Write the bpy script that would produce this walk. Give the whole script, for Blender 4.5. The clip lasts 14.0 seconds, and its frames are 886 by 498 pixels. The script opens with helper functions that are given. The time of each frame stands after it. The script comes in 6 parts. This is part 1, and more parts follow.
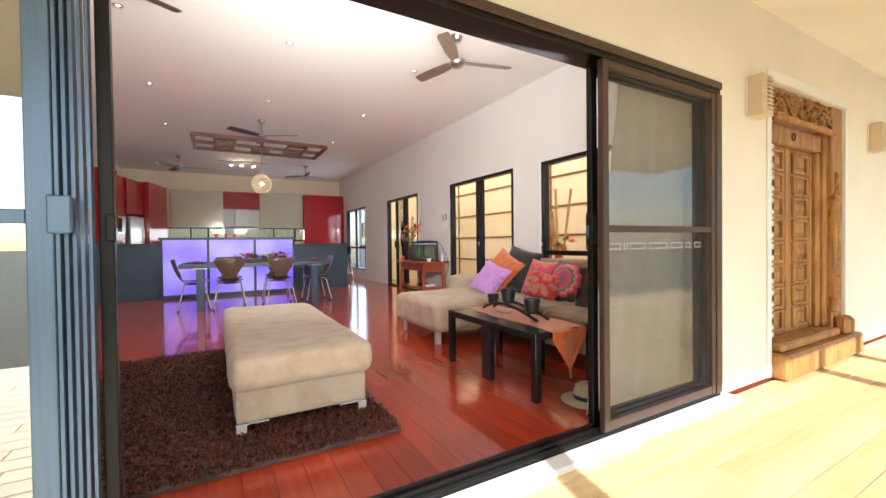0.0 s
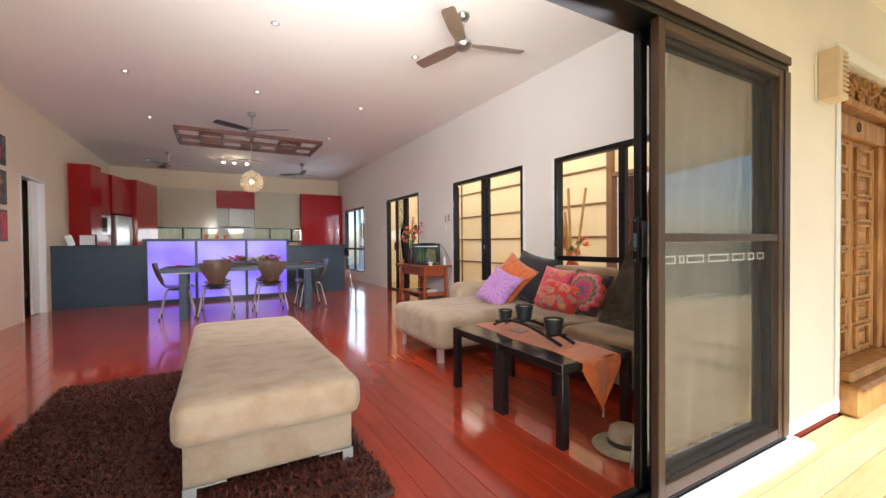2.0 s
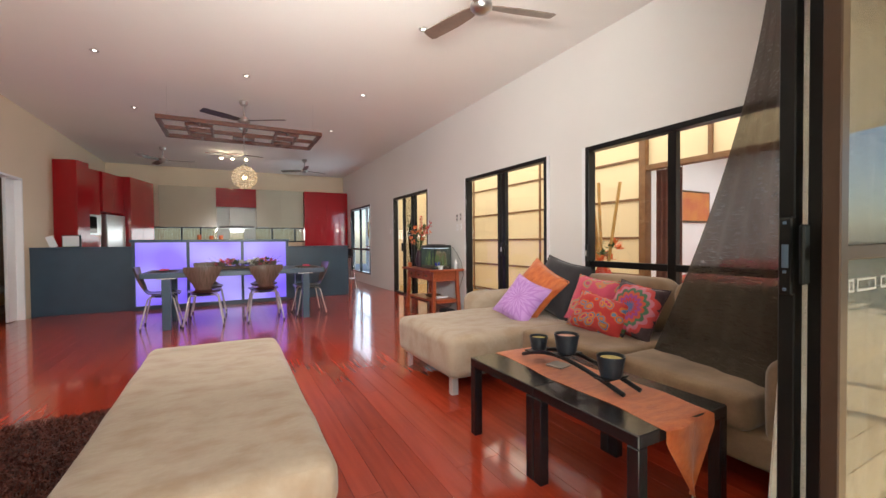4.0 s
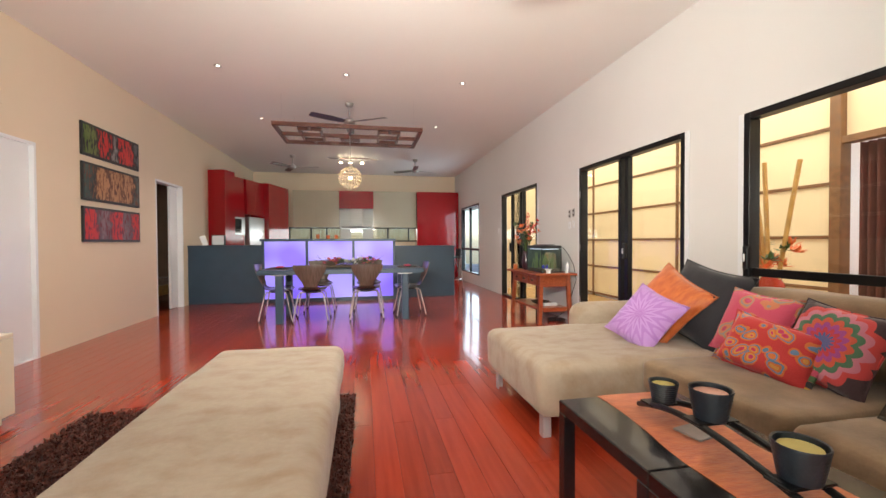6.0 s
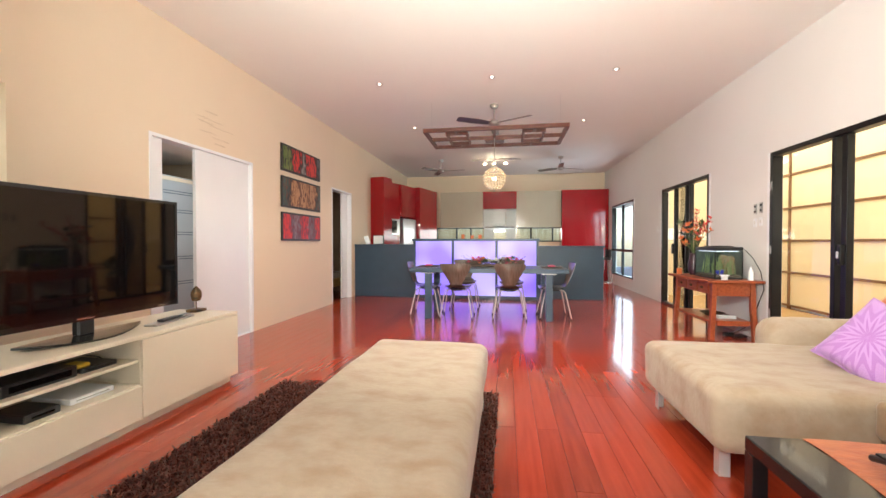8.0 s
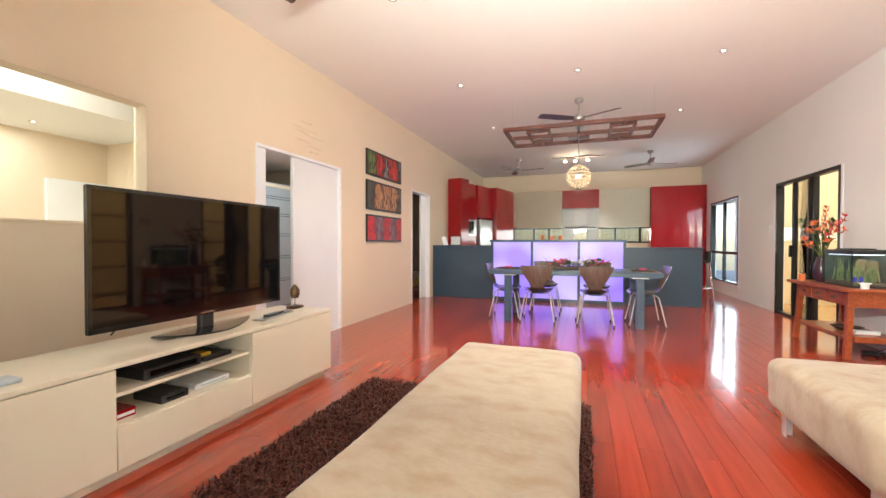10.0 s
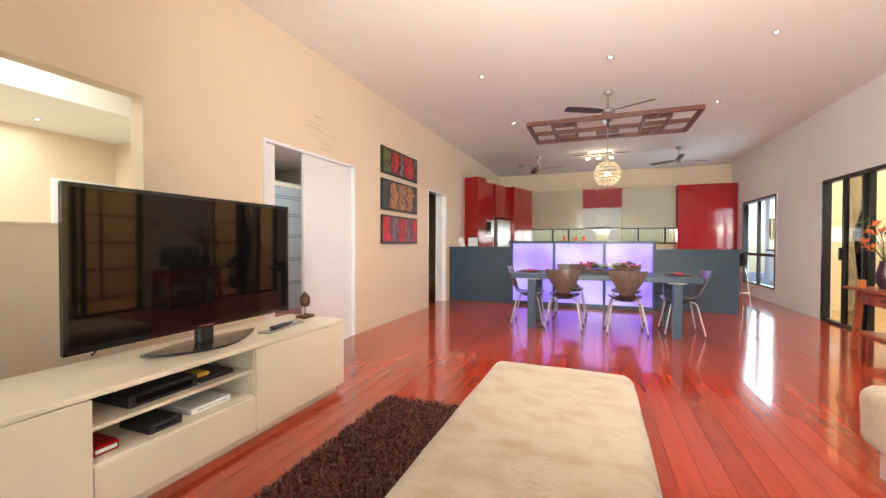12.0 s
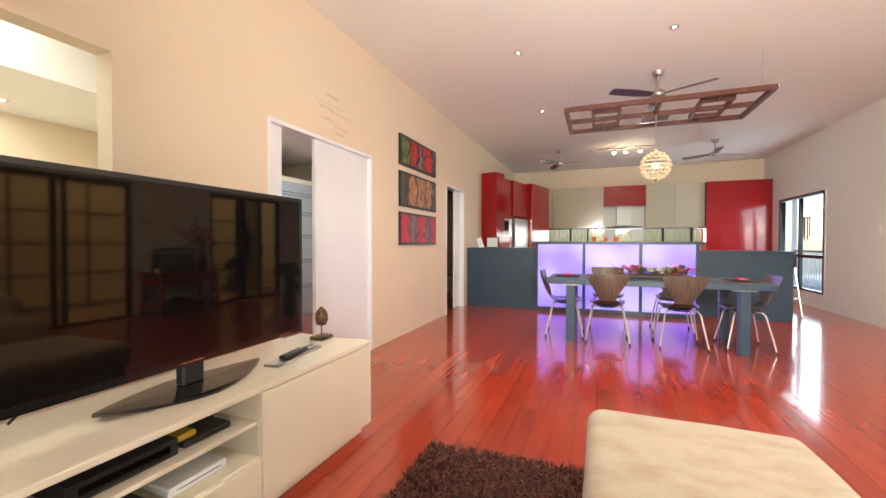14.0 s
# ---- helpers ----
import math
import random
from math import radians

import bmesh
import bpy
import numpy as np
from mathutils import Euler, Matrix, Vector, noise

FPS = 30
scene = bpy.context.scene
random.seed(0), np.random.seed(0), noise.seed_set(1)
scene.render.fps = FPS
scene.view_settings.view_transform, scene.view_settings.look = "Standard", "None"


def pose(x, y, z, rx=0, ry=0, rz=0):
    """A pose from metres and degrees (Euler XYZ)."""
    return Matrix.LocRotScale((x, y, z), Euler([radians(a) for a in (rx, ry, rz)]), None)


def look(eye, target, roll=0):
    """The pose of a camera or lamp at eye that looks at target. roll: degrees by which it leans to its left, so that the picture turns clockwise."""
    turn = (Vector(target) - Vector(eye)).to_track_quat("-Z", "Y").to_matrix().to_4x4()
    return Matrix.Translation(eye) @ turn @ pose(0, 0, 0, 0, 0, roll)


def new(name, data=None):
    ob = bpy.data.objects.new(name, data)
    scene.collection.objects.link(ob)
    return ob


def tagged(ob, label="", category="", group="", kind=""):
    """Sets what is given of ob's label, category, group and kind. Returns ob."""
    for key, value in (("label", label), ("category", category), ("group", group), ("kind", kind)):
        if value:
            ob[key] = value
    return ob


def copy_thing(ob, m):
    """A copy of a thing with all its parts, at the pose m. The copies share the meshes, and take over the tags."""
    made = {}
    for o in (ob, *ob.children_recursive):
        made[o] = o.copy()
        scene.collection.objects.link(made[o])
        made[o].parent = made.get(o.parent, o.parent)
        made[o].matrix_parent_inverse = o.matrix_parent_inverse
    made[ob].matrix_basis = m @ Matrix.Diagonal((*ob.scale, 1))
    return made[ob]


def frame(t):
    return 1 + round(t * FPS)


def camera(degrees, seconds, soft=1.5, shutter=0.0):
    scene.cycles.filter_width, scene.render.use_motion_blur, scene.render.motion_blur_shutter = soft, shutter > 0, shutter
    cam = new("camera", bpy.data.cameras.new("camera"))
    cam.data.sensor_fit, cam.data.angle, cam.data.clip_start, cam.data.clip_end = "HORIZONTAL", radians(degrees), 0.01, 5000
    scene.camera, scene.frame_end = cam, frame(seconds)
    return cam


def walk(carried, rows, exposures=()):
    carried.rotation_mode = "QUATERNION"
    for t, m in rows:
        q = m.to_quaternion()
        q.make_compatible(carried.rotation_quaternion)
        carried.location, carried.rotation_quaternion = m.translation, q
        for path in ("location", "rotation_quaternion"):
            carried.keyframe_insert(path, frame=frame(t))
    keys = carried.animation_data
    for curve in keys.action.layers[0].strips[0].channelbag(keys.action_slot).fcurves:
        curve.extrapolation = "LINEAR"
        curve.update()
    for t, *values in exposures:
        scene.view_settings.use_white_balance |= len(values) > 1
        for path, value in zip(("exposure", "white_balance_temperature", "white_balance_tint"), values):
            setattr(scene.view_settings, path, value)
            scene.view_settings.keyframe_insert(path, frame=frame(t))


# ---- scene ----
cam = camera(95.5, 14.0)
PATH = [
    (0, (1.381, 2.171, 1.033), (2.365, 3.912, 1.004), -0.7),
    (0.5, (1.443, 2.26, 1.048), (2.427, 4.001, 1.019), -0.6),
    (1, (1.508, 2.352, 1.057), (2.489, 4.095, 1.026), -0.6),
    (1.5, (1.549, 2.469, 1.075), (2.528, 4.212, 1.043), -0.6),
    (2, (1.598, 2.601, 1.087), (2.577, 4.345, 1.056), -0.5),
    (4.5, (2.014, 3.319, 1.139), (2.915, 5.104, 1.094), -0.5),
    (5, (2.152, 3.427, 1.137), (2.909, 5.279, 1.099), -0.5),
    (5.5, (2.257, 3.539, 1.138), (2.829, 5.455, 1.104), -0.4),
    (6, (2.326, 3.617, 1.129), (2.709, 5.58, 1.095), -0.3),
    (6.5, (2.356, 3.668, 1.135), (2.555, 5.657, 1.101), -0.2),
    (7, (2.343, 3.677, 1.129), (2.368, 5.677, 1.098), -0.2),
    (7.5, (2.331, 3.676, 1.134), (2.185, 5.671, 1.103), -0.2),
    (8, (2.31, 3.651, 1.128), (1.998, 5.626, 1.096), -0.0),
    (8.5, (2.282, 3.63, 1.117), (1.838, 5.58, 1.089), 0.0),
    (9, (2.243, 3.626, 1.123), (1.7, 5.551, 1.095), 0.1),
    (11.5, (2.102, 3.877, 1.157), (1.387, 5.745, 1.127), 0.0),
    (12, (2.006, 3.959, 1.165), (1.287, 5.825, 1.135), 0.1),
    (12.5, (1.861, 4.045, 1.174), (1.141, 5.911, 1.143), 0.1),
    (13, (1.733, 4.162, 1.156), (1.007, 6.025, 1.128), 0.0),
    (13.5, (1.582, 4.314, 1.178), (0.857, 6.177, 1.149), -0.0),
    (14, (1.461, 4.45, 1.18), (0.744, 6.317, 1.149), 0.1),
]
walk(cam, [(t, look(eye, target, roll)) for t, eye, target, roll in PATH], exposures=[(0, 0.75, 6000, 7), (2.2, 0.64, 6000, 7), (4.5, 0.62, 6100, 5), (6.5, 0.98, 6250, 4), (9, 1.34, 6250, 3), (14, 1.34, 6400, 4)])

# ---- plan: side walls, front wall, kitchen wall, ceiling ----
L, R, F, K, H = -0.855, 5.2, 3.59, 16.3, 3.22

# ---- world, sun, large lights ----
world = bpy.data.worlds.new("sky")
scene.world = world
world.use_nodes = True
wn = world.node_tree.nodes
sky = wn.new("ShaderNodeTexSky")
sky.sky_type, sky.sun_disc = "NISHITA", False
SUN_EL, SUN_AZ = 32.0, 192.0
sky.sun_elevation, sky.sun_rotation = radians(SUN_EL), radians(SUN_AZ)
wn["Background"].inputs[1].default_value = 0.14
world.node_tree.links.new(sky.outputs[0], wn["Background"].inputs[0])
sun = new("sun", bpy.data.lights.new("sun", "SUN"))
sun.data.energy, sun.data.angle, sun.data.color = 5.0, radians(0.5), (1.0, 0.95, 0.86)
sun.matrix_world = look((0, 0, 0), (0.2 * math.cos(radians(SUN_EL)), 0.98 * math.cos(radians(SUN_EL)), -math.sin(radians(SUN_EL))))


def area(name, at, w, h, watts, color, spread=180):
    lamp = new(name, bpy.data.lights.new(name, "AREA"))
    lamp.data.shape, lamp.data.size, lamp.data.size_y, lamp.data.energy, lamp.data.color = "RECTANGLE", w, h, watts, color
    lamp.data.spread = radians(spread)
    lamp.matrix_world = at
    return lamp


area("daylight_front", pose(2.08, 3.80, 1.86, 106, 0, -8), 1.8, 0.22, 72, (1.0, 0.92, 0.82), 125)
area("daylight_front_low", pose(2.12, 3.70, 1.0, 100, 0, 0), 1.9, 1.7, 10, (1.0, 0.92, 0.82), 160)
# Fill lamp added under the closed hall ceiling, in place of daylight.
area("fill_hall", pose(6.2, 8.3, 3.18), 1.5, 8.8, 88, (1.0, 0.88, 0.73))
area("daylight_kitchen_window", pose(5.30, 14.4, 1.2, 0, 84, 0), 1.8, 1.8, 25, (0.70, 0.87, 1.0))
area("daylight_kitchen_north", pose(2.05, K - 0.05, 1.38, -100, 0, 0), 3.6, 0.34, 9, (0.98, 0.97, 0.95))
# Fill lamps added under the side-room ceilings, where no window is built.
area("fill_study", pose(-2.0, 5.4, 3.15), 1.6, 1.8, 19, (0.96, 0.97, 0.92))
area("fill_study_back", pose(-3.9, 5.8, 2.57), 1.0, 2.0, 14, (0.97, 0.97, 0.90))
area("fill_robe", pose(-2.0, 8.9, 2.55), 1.0, 1.0, 11, (0.95, 0.97, 1.0))
area("fill_bedroom", pose(8.4, 5.2, 2.6), 1.6, 1.6, 30, (1.0, 0.95, 0.88))


# ---- materials ----
def mat(name, color, rough=0.5, metal=0.0, grain=0.0, scale=8.0, bump=0.0, bscale=60.0, second=None, stretch=(1, 1, 1), coat=0.0,
        random_tint=0.0, emit=None, power=0.0, trans=0.0, sheen=0.0, contrast=(0.35, 0.65), rvar=0.0, spec=0.5):
    """A surface: two tones mixed by noise at two scales, bump, gloss."""
    m = bpy.data.materials.new(name)
    m.use_nodes = True
    nt = m.node_tree
    n, lk = nt.nodes, nt.links
    b = n["Principled BSDF"]
    b.inputs["Roughness"].default_value, b.inputs["Metallic"].default_value = rough, metal
    b.inputs["Coat Weight"].default_value, b.inputs["Transmission Weight"].default_value = coat, trans
    b.inputs["Coat Roughness"].default_value = 0.06
    b.inputs["Sheen Weight"].default_value = sheen
    b.inputs["Specular IOR Level"].default_value = spec
    b.inputs["Base Color"].default_value = (*color, 1)
    if emit:
        b.inputs["Emission Color"].default_value, b.inputs["Emission Strength"].default_value = (*emit, 1), power
    if not (grain or bump or second):
        return m
    tc, mp = n.new("ShaderNodeTexCoord"), n.new("ShaderNodeMapping")
    mp.inputs["Scale"].default_value = stretch
    lk.new(tc.outputs["Object"], mp.inputs[0])
    at = mp.outputs[0]
    info = n.new("ShaderNodeObjectInfo")
    if random_tint:
        shift = n.new("ShaderNodeVectorMath")
        shift.operation = "MULTIPLY_ADD"
        comb = n.new("ShaderNodeCombineXYZ")
        for i in range(3):
            lk.new(info.outputs["Random"], comb.inputs[i])
        lk.new(comb.outputs[0], shift.inputs[0])
        shift.inputs[1].default_value = (37.0, 53.0, 71.0)
        lk.new(at, shift.inputs[2])
        at = shift.outputs[0]
    big, fine = n.new("ShaderNodeTexNoise"), n.new("ShaderNodeTexNoise")
    big.inputs["Scale"].default_value, big.inputs["Detail"].default_value = scale, 4
    fine.inputs["Scale"].default_value, fine.inputs["Detail"].default_value = bscale, 3
    lk.new(at, big.inputs["Vector"])
    lk.new(at, fine.inputs["Vector"])
    ramp = n.new("ShaderNodeMapRange")
    ramp.inputs["From Min"].default_value, ramp.inputs["From Max"].default_value = contrast
    lk.new(big.outputs[0], ramp.inputs["Value"])
    mix = n.new("ShaderNodeMix")
    mix.data_type = "RGBA"
    other = second or tuple(c * (1 - grain) for c in color)
    mix.inputs["A"].default_value, mix.inputs["B"].default_value = (*color, 1), (*other, 1)
    lk.new(ramp.outputs[0], mix.inputs["Factor"])
    out = mix.outputs["Result"]
    hsv = n.new("ShaderNodeHueSaturation")
    lk.new(out, hsv.inputs["Color"])
    val = n.new("ShaderNodeMapRange")
    val.inputs["To Min"].default_value, val.inputs["To Max"].default_value = 1 - 0.5 * grain, 1 + 0.5 * grain
    lk.new(fine.outputs[0], val.inputs["Value"])
    if random_tint:
        add = n.new("ShaderNodeMath")
        add.operation = "MULTIPLY_ADD"
        lk.new(info.outputs["Random"], add.inputs[0])
        add.inputs[1].default_value = random_tint
        lk.new(val.outputs[0], add.inputs[2])
        sub = n.new("ShaderNodeMath")
        sub.operation = "SUBTRACT"
        lk.new(add.outputs[0], sub.inputs[0])
        sub.inputs[1].default_value = random_tint * 0.5
        lk.new(sub.outputs[0], hsv.inputs["Value"])
    else:
        lk.new(val.outputs[0], hsv.inputs["Value"])
    lk.new(hsv.outputs[0], b.inputs["Base Color"])
    if rvar:
        rr = n.new("ShaderNodeMapRange")
        rr.inputs["To Min"].default_value, rr.inputs["To Max"].default_value = max(0.02, rough - rvar), rough + rvar
        lk.new(big.outputs[0], rr.inputs["Value"])
        lk.new(rr.outputs[0], b.inputs["Roughness"])
    if bump:
        bp = n.new("ShaderNodeBump")
        bp.inputs["Strength"].default_value, bp.inputs["Distance"].default_value = bump, 0.01
        lk.new(fine.outputs[0], bp.inputs["Height"])
        lk.new(bp.outputs[0], b.inputs["Normal"])
    return m


def glass_mat(name, color=(1, 1, 1), alpha_mix=0.0, rough=0.0, gloss=0.0):
    """Thin pane: clear transmission with a real mirror-like gloss by Fresnel."""
    m = bpy.data.materials.new(name)
    m.use_nodes = True
    n, lk = m.node_tree.nodes, m.node_tree.links
    n.remove(n["Principled BSDF"])
    tr, gl, fr, mx = n.new("ShaderNodeBsdfTransparent"), n.new("ShaderNodeBsdfGlossy"), n.new("ShaderNodeFresnel"), n.new("ShaderNodeMixShader")
    tr.inputs[0].default_value = (*color, 1)
    gl.inputs["Roughness"].default_value = rough
    fr.inputs[0].default_value = 1.52
    if gloss:
        ad = n.new("ShaderNodeMath")
        ad.inputs[1].default_value = gloss
        lk.new(fr.outputs[0], ad.inputs[0])
        lk.new(ad.outputs[0], mx.inputs[0])
    else:
        lk.new(fr.outputs[0], mx.inputs[0])
    lk.new(tr.outputs[0], mx.inputs[1])
    lk.new(gl.outputs[0], mx.inputs[2])
    lk.new(mx.outputs[0], n["Material Output"].inputs[0])
    return m


def sheer_mat(name, color, see):
    """Woven gauze: part thread, part hole."""
    m = bpy.data.materials.new(name)
    m.use_nodes = True
    n, lk = m.node_tree.nodes, m.node_tree.links
    b = n["Principled BSDF"]
    b.inputs["Base Color"].default_value = (*color, 1)
    b.inputs["Roughness"].default_value = 0.9
    tr, tl, mx, m2 = n.new("ShaderNodeBsdfTransparent"), n.new("ShaderNodeBsdfTranslucent"), n.new("ShaderNodeMixShader"), n.new("ShaderNodeMixShader")
    tl.inputs[0].default_value = (*color, 1)
    m2.inputs[0].default_value = 0.45
    lk.new(b.outputs[0], m2.inputs[1])
    lk.new(tl.outputs[0], m2.inputs[2])
    tc, no, mr = n.new("ShaderNodeTexCoord"), n.new("ShaderNodeTexNoise"), n.new("ShaderNodeMapRange")
    mp = n.new("ShaderNodeMapping")
    mp.inputs["Scale"].default_value = (6, 6, 60)
    no.inputs["Scale"].default_value = 3.0
    lk.new(tc.outputs["Object"], mp.inputs[0])
    lk.new(mp.outputs[0], no.inputs["Vector"])
    mr.inputs["To Min"].default_value, mr.inputs["To Max"].default_value = 1 - see - 0.14, 1 - see + 0.14
    lk.new(no.outputs[0], mr.inputs["Value"])
    lk.new(mr.outputs[0], mx.inputs[0])
    lk.new(tr.outputs[0], mx.inputs[1])
    lk.new(m2.outputs[0], mx.inputs[2])
    lk.new(mx.outputs[0], n["Material Output"].inputs[0])
    return m


M_WALL = mat("wall_paint", (0.80, 0.67, 0.51), 0.75, grain=0.04, scale=0.7, bump=0.05, bscale=180)
# East wall colour is cooler: the bluish window daylight is put into it.
M_WALL_E_DAYLIT = mat("east_wall_daylit_paint", (0.80, 0.795, 0.785), 0.75, grain=0.04, scale=0.7, bump=0.05, bscale=180)
M_WALL_OUT = mat("outside_render", (0.92, 0.88, 0.82), 0.85, grain=0.07, scale=1.2, bump=0.12, bscale=120)
M_CEIL = mat("ceiling_paint", (0.88, 0.86, 0.83), 0.8, grain=0.03, scale=0.6, bump=0.03, bscale=200)
M_WHITE = mat("white_paint", (0.86, 0.88, 0.91), 0.3, grain=0.03, scale=2, bump=0.02, bscale=90)
M_GAP = mat("floor_joint", (0.17, 0.022, 0.009), 0.6, grain=0.2, scale=5)
M_FLOOR = mat("jarrah_plank", (0.40, 0.045, 0.017), 0.16, grain=0.12, scale=5, bscale=40, second=(0.33, 0.034, 0.013), stretch=(6, 0.4, 1), coat=0.5, random_tint=0.34, rvar=0.02)
M_LAMPCLAY = mat("cream_ceramic", (0.70, 0.56, 0.40), 0.6, grain=0.08, scale=8)
M_DECK = mat("yellow_deck_board", (0.80, 0.60, 0.34), 0.55, grain=0.25, scale=4, bump=0.15, bscale=30, second=(0.70, 0.52, 0.25), stretch=(0.5, 7, 1), random_tint=0.3)
M_BLACK = mat("black_aluminium", (0.009, 0.009, 0.010), 0.32, grain=0.2, scale=3, bump=0.02, bscale=200, spec=0.25)
M_BROWNAL = mat("bronze_aluminium", (0.085, 0.05, 0.037), 0.38, metal=0.2, grain=0.15, scale=3)
M_SILVERAL = mat("grey_aluminium", (0.13, 0.20, 0.31), 0.32, metal=0.5, grain=0.12, scale=3, stretch=(30, 30, 1))
M_GLASS = glass_mat("window_glass", (0.97, 0.98, 0.98))
M_DOORGLASS = glass_mat("door_glass", (0.95, 0.97, 0.97), gloss=0.16)
M_TINT = glass_mat("tinted_door_glass", (0.13, 0.16, 0.20), gloss=0.45)
M_SCREEN = sheer_mat("insect_screen", (0.30, 0.30, 0.31), 0.84)
M_SHEER = sheer_mat("dark_gauze", (0.065, 0.052, 0.038), 0.14)
M_HEM = mat("grey_hem", (0.30, 0.30, 0.28), 0.9, grain=0.1, scale=6, bump=0.1, bscale=250)
M_CURTAIN = sheer_mat("cream_curtain", (0.90, 0.87, 0.80), 0.10)
M_CARVED = mat("carved_teak", (0.48, 0.25, 0.08), 0.5, grain=0.35, scale=6, bump=0.35, bscale=45, second=(0.30, 0.13, 0.035), stretch=(3, 3, 0.6))
M_CREAM = mat("cream_panel", (0.85, 0.72, 0.48), 0.7, grain=0.05, scale=1.2, bump=0.05, bscale=90)
M_BATTEN = mat("stained_batten", (0.22, 0.11, 0.045), 0.55, grain=0.3, scale=8, bump=0.1, bscale=60, stretch=(2, 2, 2))
M_REDWOOD = mat("dark_red_timber", (0.13, 0.035, 0.018), 0.4, grain=0.4, scale=8, bump=0.08, bscale=70, stretch=(4, 4, 4), second=(0.07, 0.018, 0.01))
M_CONSOLE = mat("red_brown_timber", (0.36, 0.088, 0.03), 0.35, grain=0.35, scale=7, bump=0.06, bscale=60, stretch=(5, 1, 5), second=(0.25, 0.052, 0.018), coat=0.2)
M_CHAR = mat("charcoal_laminate", (0.044, 0.080, 0.125), 0.35, grain=0.12, scale=4, bump=0.02, bscale=150, rvar=0.05)
M_RED = mat("gloss_red_lacquer", (0.33, 0.005, 0.010), 0.14, grain=0.06, scale=2, coat=0.45, spec=0.35)
M_BEIGE = mat("beige_gloss_glass", (0.48, 0.43, 0.32), 0.15, grain=0.05, scale=2, coat=0.5)
M_HOODSTEEL = mat("satin_steel", (0.46, 0.46, 0.44), 0.5, metal=0.8, grain=0.1, scale=3, bump=0.02, bscale=60, stretch=(1, 1, 40))
M_COASTER = mat("grey_stone_tile", (0.34, 0.29, 0.26), 0.5, grain=0.15, scale=20)
M_STEEL = mat("brushed_steel", (0.58, 0.58, 0.57), 0.28, metal=1.0, grain=0.1, scale=3, bump=0.02, bscale=60, stretch=(1, 1, 40))
M_SATIN = mat("satin_chrome", (0.80, 0.80, 0.82), 0.25, metal=0.55, grain=0.05, scale=12)
M_CHROME = mat("chrome", (0.78, 0.78, 0.78), 0.12, metal=1.0)
M_SUEDE = mat("beige_suede", (0.385, 0.305, 0.228), 0.9, grain=0.18, scale=5.5, bump=0.22, bscale=30, second=(0.31, 0.215, 0.14), sheen=0.2, contrast=(0.44, 0.74), stretch=(1.2, 1.9, 1.2))
# Browner copy of the suede; shade by the drape is in its colour.
M_SUEDE_SHADE = mat("tan_shaded_suede", (0.33, 0.22, 0.125), 0.9, grain=0.24, scale=4.5, bump=0.12, bscale=70, second=(0.17, 0.105, 0.055), sheen=0.3, contrast=(0.32, 0.70))
M_RUG = mat("brown_shag", (0.025, 0.007, 0.004), 0.8, grain=0.4, scale=6, bump=0.1, bscale=90, second=(0.10, 0.036, 0.02), sheen=0.3)
M_TBLACK = mat("black_brown_laminate", (0.008, 0.008, 0.010), 0.25, grain=0.2, scale=4, bump=0.02, bscale=120, coat=0.15)
M_TVSCREEN = mat("screen_glass", (0.004, 0.004, 0.005), 0.04, spec=0.45)
M_TVSCREEN.node_tree.nodes["Principled BSDF"].inputs["Specular Tint"].default_value = (1.0, 0.74, 0.48, 1)
M_TVFRAME = mat("gloss_black_plastic", (0.008, 0.008, 0.009), 0.15, coat=0.6)
M_UNIT = mat("cream_lacquer", (0.80, 0.72, 0.58), 0.3, grain=0.03, scale=1.5, coat=0.2)
M_WALNUT = mat("walnut_ply", (0.15, 0.122, 0.104), 0.3, grain=0.4, scale=9, bump=0.03, bscale=50, stretch=(9, 1, 1), second=(0.085, 0.06, 0.046), coat=0.8)
M_SEAT = mat("dark_seat_ply", (0.05, 0.036, 0.03), 0.3, grain=0.3, scale=9, stretch=(1, 9, 1), coat=0.5)
M_ORANGE = mat("orange_silk", (0.60, 0.16, 0.03), 0.5, grain=0.3, scale=14, bump=0.25, bscale=50, second=(0.46, 0.085, 0.012), sheen=0.3, stretch=(1, 3, 1))
M_NAVY = mat("dark_navy_cloth", (0.018, 0.017, 0.023), 0.8, grain=0.25, scale=9, bump=0.2, bscale=90, sheen=0.2)
M_CERAMIC = mat("blue_grey_glaze", (0.022, 0.03, 0.042), 0.3, grain=0.25, scale=30, bump=0.2, bscale=60)
M_WAX = mat("candle_wax", (0.55, 0.45, 0.12), 0.5, grain=0.1, scale=20, sheen=0.1)
M_WAX2 = mat("pink_candle_wax", (0.6, 0.32, 0.24), 0.5, grain=0.1, scale=20)
M_BULB = mat("downlight_bulb", (1, 0.95, 0.85), 0.4, emit=(1.0, 0.9, 0.72), power=5.0)
M_LED = mat("violet_lit_acrylic", (0.30, 0.26, 0.60), 0.35, emit=(0.33, 0.22, 1.0), power=0.5)
ln = M_LED.node_tree
lno, lra = ln.nodes.new("ShaderNodeTexNoise"), ln.nodes.new("ShaderNodeValToRGB")
lno.inputs["Scale"].default_value, lno.inputs["Detail"].default_value = 1.9, 0.5
lra.color_ramp.elements[0].position, lra.color_ramp.elements[1].position = 0.34, 0.64
lra.color_ramp.elements[0].color, lra.color_ramp.elements[1].color = (0.13, 0.055, 1.0, 1), (0.40, 0.34, 1.0, 1)
lco = ln.nodes.new("ShaderNodeTexCoord")
ln.links.new(lco.outputs["Object"], lno.inputs["Vector"])
ln.links.new(lno.outputs[0], lra.inputs[0])
